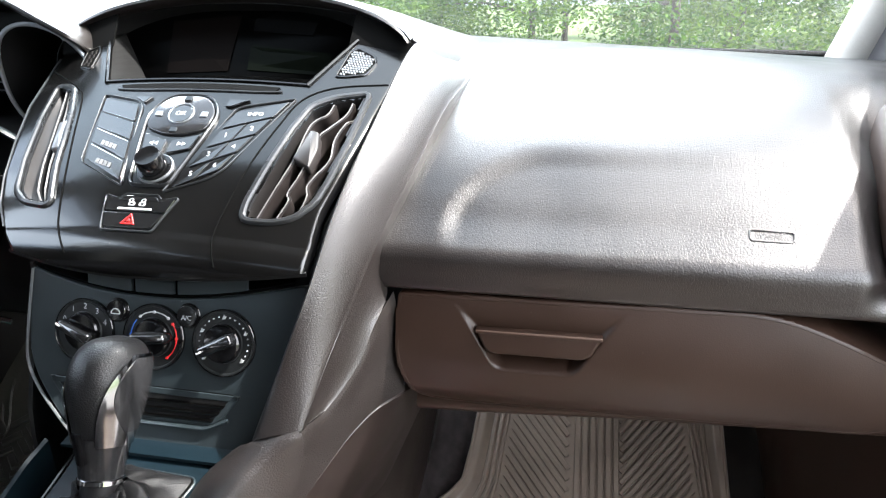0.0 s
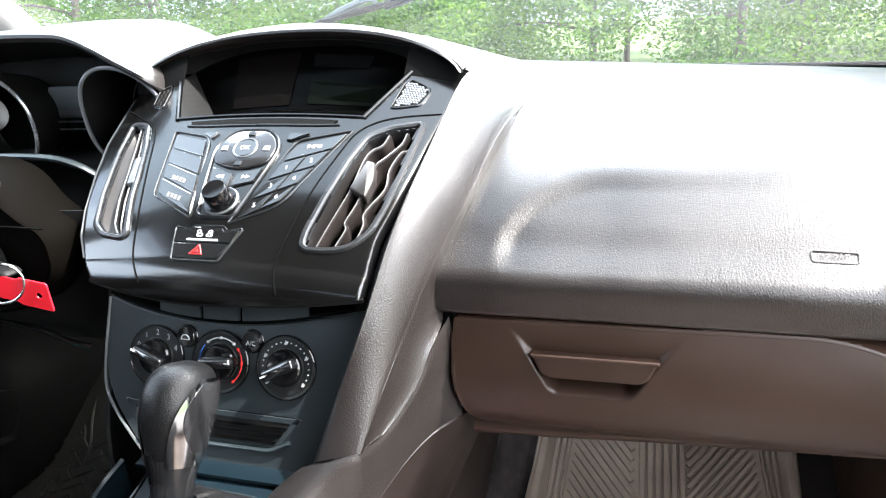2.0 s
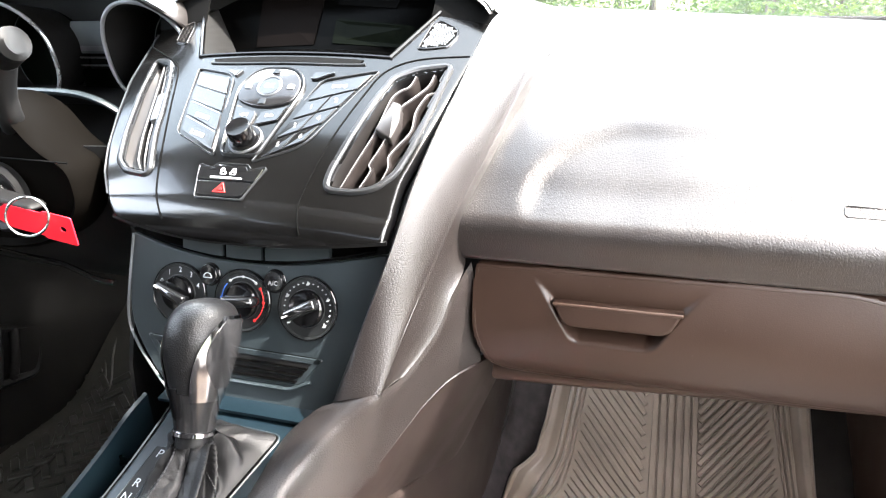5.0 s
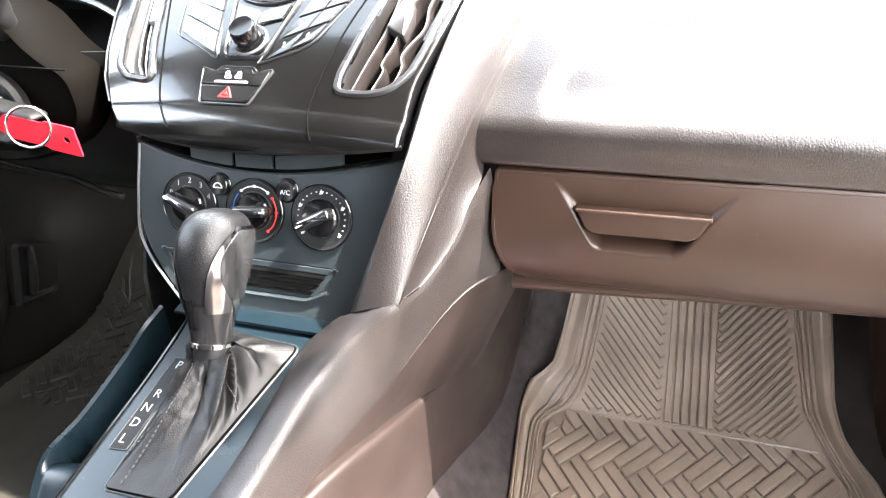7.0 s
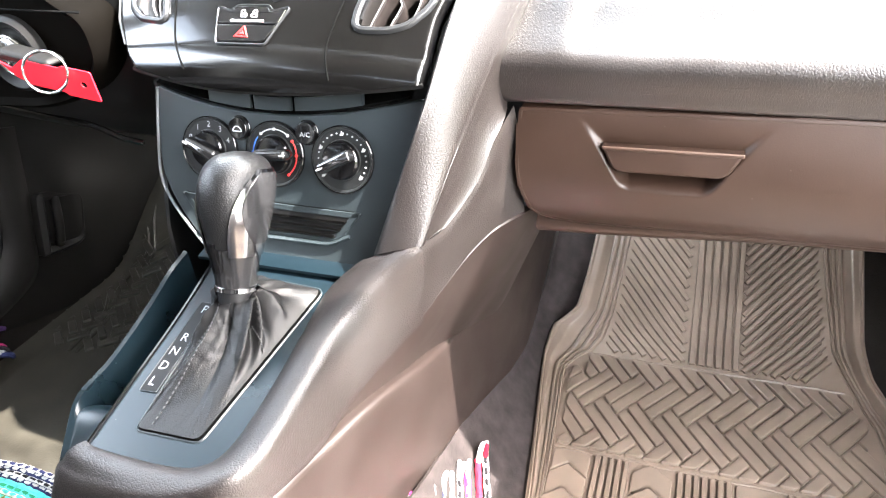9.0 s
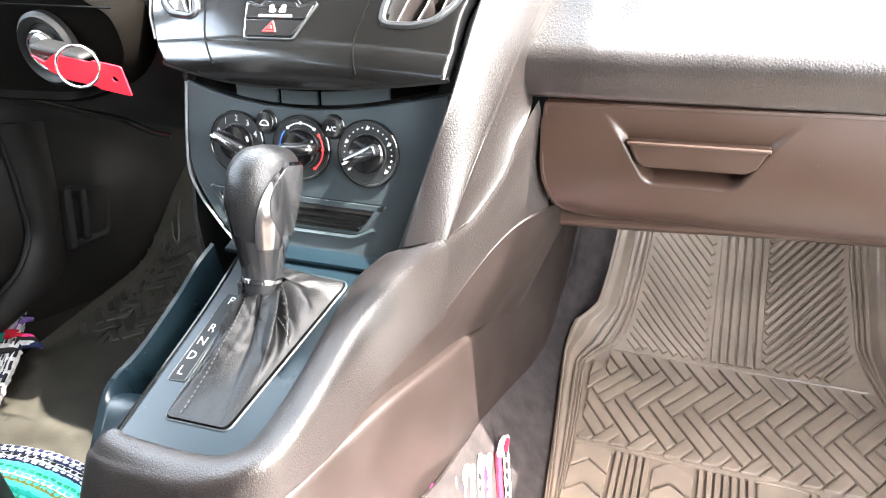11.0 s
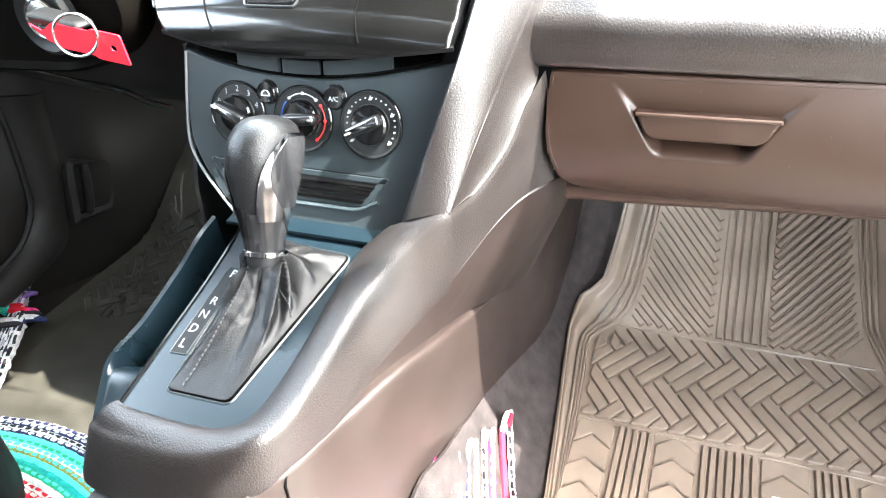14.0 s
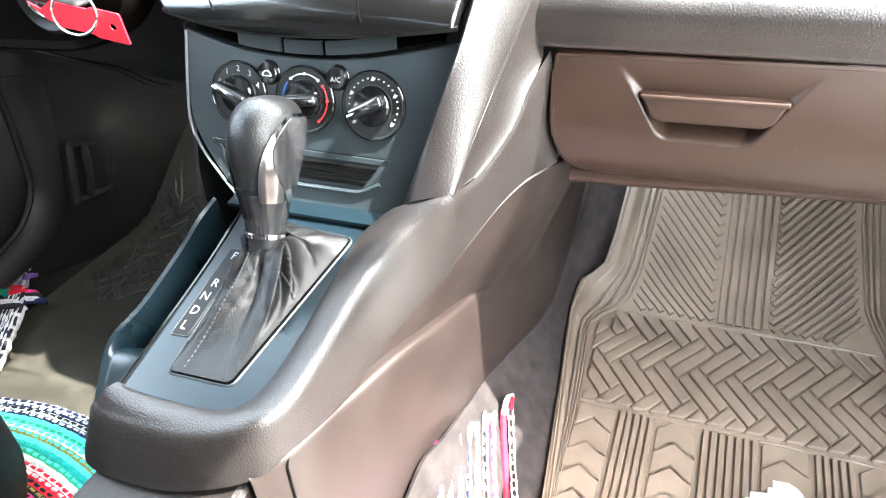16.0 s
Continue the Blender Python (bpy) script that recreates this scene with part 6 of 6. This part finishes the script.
                    if len(o) < 3 or max(p[1] for p in o) - min(p[1] for p in o) < 0.007 or max(p[0] for p in o) - min(p[0] for p in o) < 0.008:
                        continue
                    part("herringbone_bar", prism(rounded(o, 0.0030, 3), at_mat, -0.001, 0.0044, 0.0014), RUBBER, m)
    # lower field of stepped chevrons between groups of ribs
    for x0, x1, peak in ((0.2085, 0.2520, 0.116), (0.3005, 0.3450, 0.1065), (0.4120, 0.4600, 0.118), (0.5080, 0.5560, 0.110)):
        w = x1 - x0
        top = lambda q, y: y + 0.0175 * (1 - abs(q - 0.45) / 0.45 if q < 0.45 else 1 - (q - 0.45) / 0.55) - 0.0175
        for r in range(12):
            y = peak + 0.0345 - 0.0345 * r
            qs = (0.0, 0.12, 0.45, 0.93, 1.0)
            o = [(x0 + w * q, top(q, y) - 0.0305) for q in qs] + [(x0 + w * q, top(q, y)) for q in qs[::-1]]
            o = clip(o, -0.33, LOW - 0.008)
            if len(o) > 3 and max(p[1] for p in o) - min(p[1] for p in o) > 0.008:
                at = lambda a, b, h, y=y: at_mat(a, b, h + (0.0016 * (b - y) / 0.03 + 0.0010 if h > 0 else 0))
                part("chevron", prism(rounded(o, 0.0016, 2), at, -0.001, 0.0040, 0.0014), RUBBER, m)
    for x0, x1, count in ((0.2560, 0.2975, 5), (0.3490, 0.4095, 7), (0.4645, 0.5040, 5), (0.5600, 0.5800, 3)):
        p = (x1 - x0) / count
        for k in range(count):
            xx = x0 + p * (k + 0.5)
            rib([(xx + 0.004 * t, LOW - 0.008 - 0.46 * t) for t in np.linspace(0, 1, 6)], p * 0.36, 0.0046, "rib")
    d = thing("floor_mat", (-0.4, 0.1, 0.0), "dark rubber floor mat in the driver's footwell", "floor mat")
    P = [[at_mat(x, b, 0.002 * math.sin(b * 40) * 0 + 0.010 * (smooth01(-0.165, -0.150, x) + smooth01(-0.60, -0.615, x))) for b in np.linspace(-0.5, 0.60, 50)] for x in np.linspace(-0.62, -0.145, 40)]
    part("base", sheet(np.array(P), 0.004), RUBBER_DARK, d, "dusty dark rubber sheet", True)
    for c in range(6):
        for r in range(9):
            up = c % 2 == 0
            cx, cy = -0.615 + 0.030 * c, 0.15 + 0.030 * r + (0.012 if up else 0)
            ang = radians(41 if up else -41)
            dx, dy = 0.017 * math.cos(ang), 0.017 * math.sin(ang)
            o = rounded(bar(cx - dx, cy - dy, cx + dx, cy + dy, 0.012), 0.002, 2)
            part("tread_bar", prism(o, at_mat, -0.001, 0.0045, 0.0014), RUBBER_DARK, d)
    for off in (0.0, 0.014):
        pts = [at_mat(x + off, b, 0.001) for x, b in cat([(-0.545, 0.13), (-0.560, 0.22), (-0.600, 0.285), (-0.606, 0.335), (-0.585, 0.380), (-0.615, 0.455), (-0.625, 0.55)], 50)]
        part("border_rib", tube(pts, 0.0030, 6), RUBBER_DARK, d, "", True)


# ---- rag rugs ----
DYES = {k: material("rag_" + k, v, 0.95, grain=0.8, size=0.0015, var=0.25, blotch=0.006, spec=0.1) for k, v in dict(
    white=(0.50, 0.485, 0.475), navy=(0.02, 0.025, 0.07), black=(0.02, 0.018, 0.02), teal=(0.02, 0.30, 0.26), aqua=(0.10, 0.55, 0.50), green=(0.03, 0.32, 0.16), olive=(0.22, 0.20, 0.05), red=(0.60, 0.02, 0.04), pink=(0.62, 0.04, 0.20), grey=(0.25, 0.25, 0.27), purple=(0.16, 0.09, 0.30), blue=(0.06, 0.12, 0.40)).items()}


def rag_row(line, r, mat_a, mat_b, parent, seed):
    """One woven row: a bumpy strand in one colour with stitches of a second."""
    rnd = random.Random(seed)
    n = len(line)
    rr = [r * (0.86 + 0.28 * rnd.random()) for _ in range(n)]
    row = part("weft_strand", tube(line, rr, 6, flat=0.75), mat_a, parent, "", True)
    if mat_b:
        vf = []
        for i in range(1, n - 2, 3):
            p, q = np.array(line[i]), np.array(line[i + 2])
            up = np.array((0, 0, r * 0.45))
            vf.append(tube([p + up, (p + q) / 2 + up * 1.3, q + up], r * 0.5, 5))
        if vf:
            part("weft_stitch", join(*vf), mat_b, row, "", True)


def rag_rugs():
    rnd = random.Random(4)
    a = thing("rag_rug", (-0.4, -0.2, 0.0), "striped multicoloured rag rug on the driver's floor", "rug", "rag rugs")
    seq = [("white", "navy"), ("navy", "white"), ("white", "black"), ("navy", "white"), ("aqua", None), ("aqua", "green"), ("white", "aqua"), ("olive", "aqua"), ("aqua", None), ("teal", None), ("green", "aqua"), ("white", None), ("white", "red"), ("red", "white"), ("red", "black"), ("black", "olive"), ("pink", "black"), ("pink", None), ("grey", "black"), ("purple", "grey"), ("pink", None), ("navy", "grey"), ("white", "navy"), ("purple", "navy"), ("white", None), ("navy", "white"), ("aqua", None), ("green", None), ("red", None), ("white", "black")]
    for k, (p, q) in enumerate(seq):
        line = [(x, -0.083 - 0.0068 * k - 1.3 * (x + 0.395) ** 2 + 0.001 * rnd.random(), 0.018 + 0.010 * math.sin(min(1, k / 10) * 1.57) + 0.0012 * rnd.random()) for x in np.linspace(-0.56, -0.16, 100)]
        rag_row(line, 0.0039, DYES[p], DYES[q] if q else None, a, k)
    b = thing("rag_rug", (-0.65, 0.03, 0.0), "folded corner of a rag rug with a tufted fringe", "rug", "rag rugs")
    seq = ["white", "navy", "white", "black", "grey", "white", "navy", "white"]
    for k, p in enumerate(seq):
        line = [(-0.553 - 0.012 * k - 0.05 * t + 0.002 * rnd.random(), -0.05 + 0.012 * k + 0.10 * t, 0.012 + 0.02 * t + 0.002 * rnd.random()) for t in np.linspace(0, 1, 16)]
        rag_row(line, 0.006, DYES[p], DYES["black"] if p == "white" else DYES["white"], b, 50 + k)
    for k, (p, x, y) in enumerate((("teal", -0.682, 0.100), ("green", -0.676, 0.110), ("teal", -0.668, 0.108), ("grey", -0.664, 0.118), ("purple", -0.655, 0.122), ("red", -0.640, 0.085), ("red", -0.625, 0.080), ("pink", -0.610, 0.082), ("black", -0.600, 0.078), ("white", -0.592, 0.070), ("navy", -0.580, 0.070), ("white", -0.620, 0.055), ("black", -0.605, 0.050))):
        v = -0.035 if k < 5 else -0.004
        pts = cat([(x + (0.006 if k < 5 else -0.04), y + v * 1.2, 0.028), (x, y + v * 0.4, 0.036), (x + 0.003, y, 0.030)], 8)
        part("tuft", tube(pts, [0.0040, 0.0045, 0.005, 0.0046, 0.0046, 0.0042, 0.004, 0.003], 6), DYES[p], b, "", True)
    c = thing("rag_rug", (0.3, -0.15, 0.0), "striped rag rug with loose fringe on the passenger floor", "rug", "rag rugs")
    seq = [("white", "black"), ("grey", "white"), ("white", "blue"), ("white", None), ("blue", "white"), ("white", "navy"), ("white", None), ("white", "black"), ("pink", "white"), ("red", None), ("white", "black")]
    for k, (p, q) in enumerate(seq[2:], -1):
        x0 = 0.121 + 0.0040 * k
        y0 = -0.056 + 0.0135 * k + (0.010 if k > 5 else 0)
        line = [(x0 + 0.070 * t + 0.001 * rnd.random(), y0 - 0.20 * t, max(0.030 + 0.012 * math.sin(3 * t), 0.112 - 1.40 * (x0 + 0.070 * t - 0.117)) + 0.001 * rnd.random()) for t in np.linspace(0, 1, 60)]
        rag_row(line, 0.0036, DYES[p], DYES[q] if q else None, c, 96 + k)
        for j in range(3):
            e = (x0 - 0.006 * j * (k < 3) + rnd.uniform(-0.003, 0.003), y0 + rnd.uniform(0.0, 0.016), line[0][2] + rnd.uniform(0, 0.010))
            part("fringe", tube(cat([line[1], (np.array(line[0]) + np.array(e)) / 2 + np.array((0, 0, 0.003)), e], 6), [0.0032, 0.0034, 0.003, 0.003, 0.0028, 0.002], 5), DYES[("white", "white", "red" if k > 5 else "pink")[j] if k % 2 else "white"], c, "", True)
    # far corner of the same rug, sunlight put into its white strands
    e = thing("rag_rug", (0.45, -0.05, 0.0), "end of a rag rug on the mat, whitened as if sunlit", "rug", "rag rugs")
    for k in range(16):
        y = 0.048 - 0.0088 * k
        x0 = 0.405 + (0.012 if k < 2 else 0) - 0.004 * k
        line = [(x, y + 0.10 * (x - 0.42) - 0.03 * smooth01(0.43, 0.46, x) * (1 - smooth01(0.46, 0.52, x)) + 0.001 * rnd.random(), 0.045 + 0.05 * smooth01(0.03, -0.08, y) + 0.001 * rnd.random()) for x in np.linspace(x0, 0.66, 40)]
        rag_row(line, 0.0050, DYES["white"], None if k % 3 else DYES["grey"], e, 140 + k)


# ---- outside ----
def leaves(rnd, count, centre, radius, size):
    verts, faces = [], []
    for _ in range(count):
        d = Vector((rnd.gauss(0, 1), rnd.gauss(0, 1), rnd.gauss(0, 1))).normalized()
        p = Vector(centre) + Vector((d.x * radius[0], d.y * radius[1], d.z * radius[2])) * (rnd.random() ** 0.45)
        s = size * rnd.uniform(0.6, 1.3)
        a = Vector((rnd.gauss(0, 1), rnd.gauss(0, 1), rnd.gauss(0, 0.6))).normalized()
        b = a.cross(Vector((rnd.gauss(0, 1), rnd.gauss(0, 1), rnd.gauss(0, 1)))).normalized()
        k = len(verts)
        c = a.cross(b) * s * 0.12
        verts += [p - a * s, p - a * 0.2 * s + b * s * 0.42 + c, p + a * s, p - a * 0.2 * s - b * s * 0.42 + c]
        faces += [(k, k + 1, k + 2, k + 3)]
    return verts, faces


def outside():
    g = thing("ground", (0, 20, -0.35), "sunlit grass in front of the car", "ground", kind="structure")
    P = [[(x, y, -0.35 + 0.05 * noise.noise((x * 0.3, y * 0.3, 5)) + 0.0) for y in np.r_[np.linspace(-30, 30, 40), 80, 250, 800]] for x in np.r_[-800, -250, -80, np.linspace(-30, 30, 40), 80, 250, 800]]
    part("grass", grid(P), GRASS, g, "", True)
    # unseen yard, added so that pale ground bounces light into the cabin
    yd = thing("pavement", (0, -2, -0.33), "unseen pale gravel yard, added to bounce light into the cabin", "yard", kind="structure")
    part("gravel", box((-5, -9, -0.345), (5, 4.0, -0.315), 0.01), GRAVEL, yd)
    rnd = random.Random(11)
    kinds = []
    for v in range(4):
        t = thing("tree", (0, 0, -0.35), "leafy roadside tree with low hanging branches", "tree", "trees ahead of the car")
        h = rnd.uniform(4.5, 6)
        bend = rnd.uniform(-0.3, 0.3)
        tr = cat([(0, 0, -0.4), (0.05 * bend, 0, 0.8), (bend * 0.6, 0.1, 2.4), (bend, 0.0, h)], 18)
        limbs = [tube(tr, list(np.linspace(0.075, 0.02, 18)), 8)]
        blobs = []
        for k in range(16):
            z = rnd.uniform(0.5, h)
            w = rnd.uniform(0, 2 * math.pi)
            L = rnd.uniform(0.7, 1.7)
            s = np.array((bend * z / h * 0.8, 0, z))
            e = s + np.array((math.cos(w) * L, math.sin(w) * L, rnd.uniform(-0.2, 0.6)))
            limbs.append(tube(cat([s, (s + e) / 2 + np.array((0, 0, 0.12)), e], 7), list(np.linspace(0.035, 0.010, 7)), 5))
            blobs.append(e)
        part("trunk", join(*limbs), BARK, t, "grey-brown trunk and limbs", True)
        vf = [leaves(rnd, 1150, tuple(e), (0.78, 0.78, 0.60), 0.036) for e in blobs]
        part("crown", join(*vf), (LEAF, LEAF2)[v % 2], t, "loose bright green leaves")
        kinds.append(t)
    n = 0
    for row, (y, step) in enumerate(((10.0, 4.6), (12.5, 3.6), (16.0, 2.6))):
        x = -13.0 - 0.5 * row
        while x < 9.5:
            m = Matrix.Translation((x + rnd.uniform(-0.5, 0.5), y + rnd.uniform(-0.7, 0.7), -0.35)) @ Matrix.Rotation(rnd.uniform(0, 6.28), 4, "Z")
            if n < 4:
                kinds[n].matrix_basis = m
            else:
                copy_thing(kinds[n % 4], m)
            n += 1
            x += step * rnd.uniform(0.7, 1.3)
    for mat_, count, tone in ((LEAF, 120, "deep green"), (LEAF2, 150, "pale yellow-green")):
        sh = thing("undergrowth", (0, 8, -0.35), tone + " tangled undergrowth below the trees", "bushes", kind="stuff")
        vf = []
        for k in range(count):
            q = (rnd.uniform(-13, 10), rnd.uniform(7.0, 14.0), rnd.uniform(-0.2, 1.0))
            q = (q[0], q[1], q[2] if q[0] < -1.5 else q[2] * 2.4)
            r = rnd.uniform(0.35, 0.95)
            vf.append(leaves(rnd, int(950 * r), q, (r, r * 0.8, r * 0.75), 0.038))
        part("foliage", join(*vf), mat_, sh)
    fw = thing("far_wood", (0, 22, -0.35), "dense green wood behind the trees", "wood", kind="stuff")
    vf = []
    for k in range(170):
        r = rnd.uniform(1.1, 2.1)
        vf.append(leaves(rnd, int(240 * r), (rnd.uniform(-26, 20), rnd.uniform(18, 25), rnd.uniform(0.2, 7.5)), (r, r * 0.8, r * 0.8), 0.125))
    part("foliage", join(*vf), LEAF, fw)


shell()
wiper()
dashboard()
centre_stack()
climate_panel()
console()
gear_lever()
driver_side()
outside()
rag_rugs()
floor_mat()
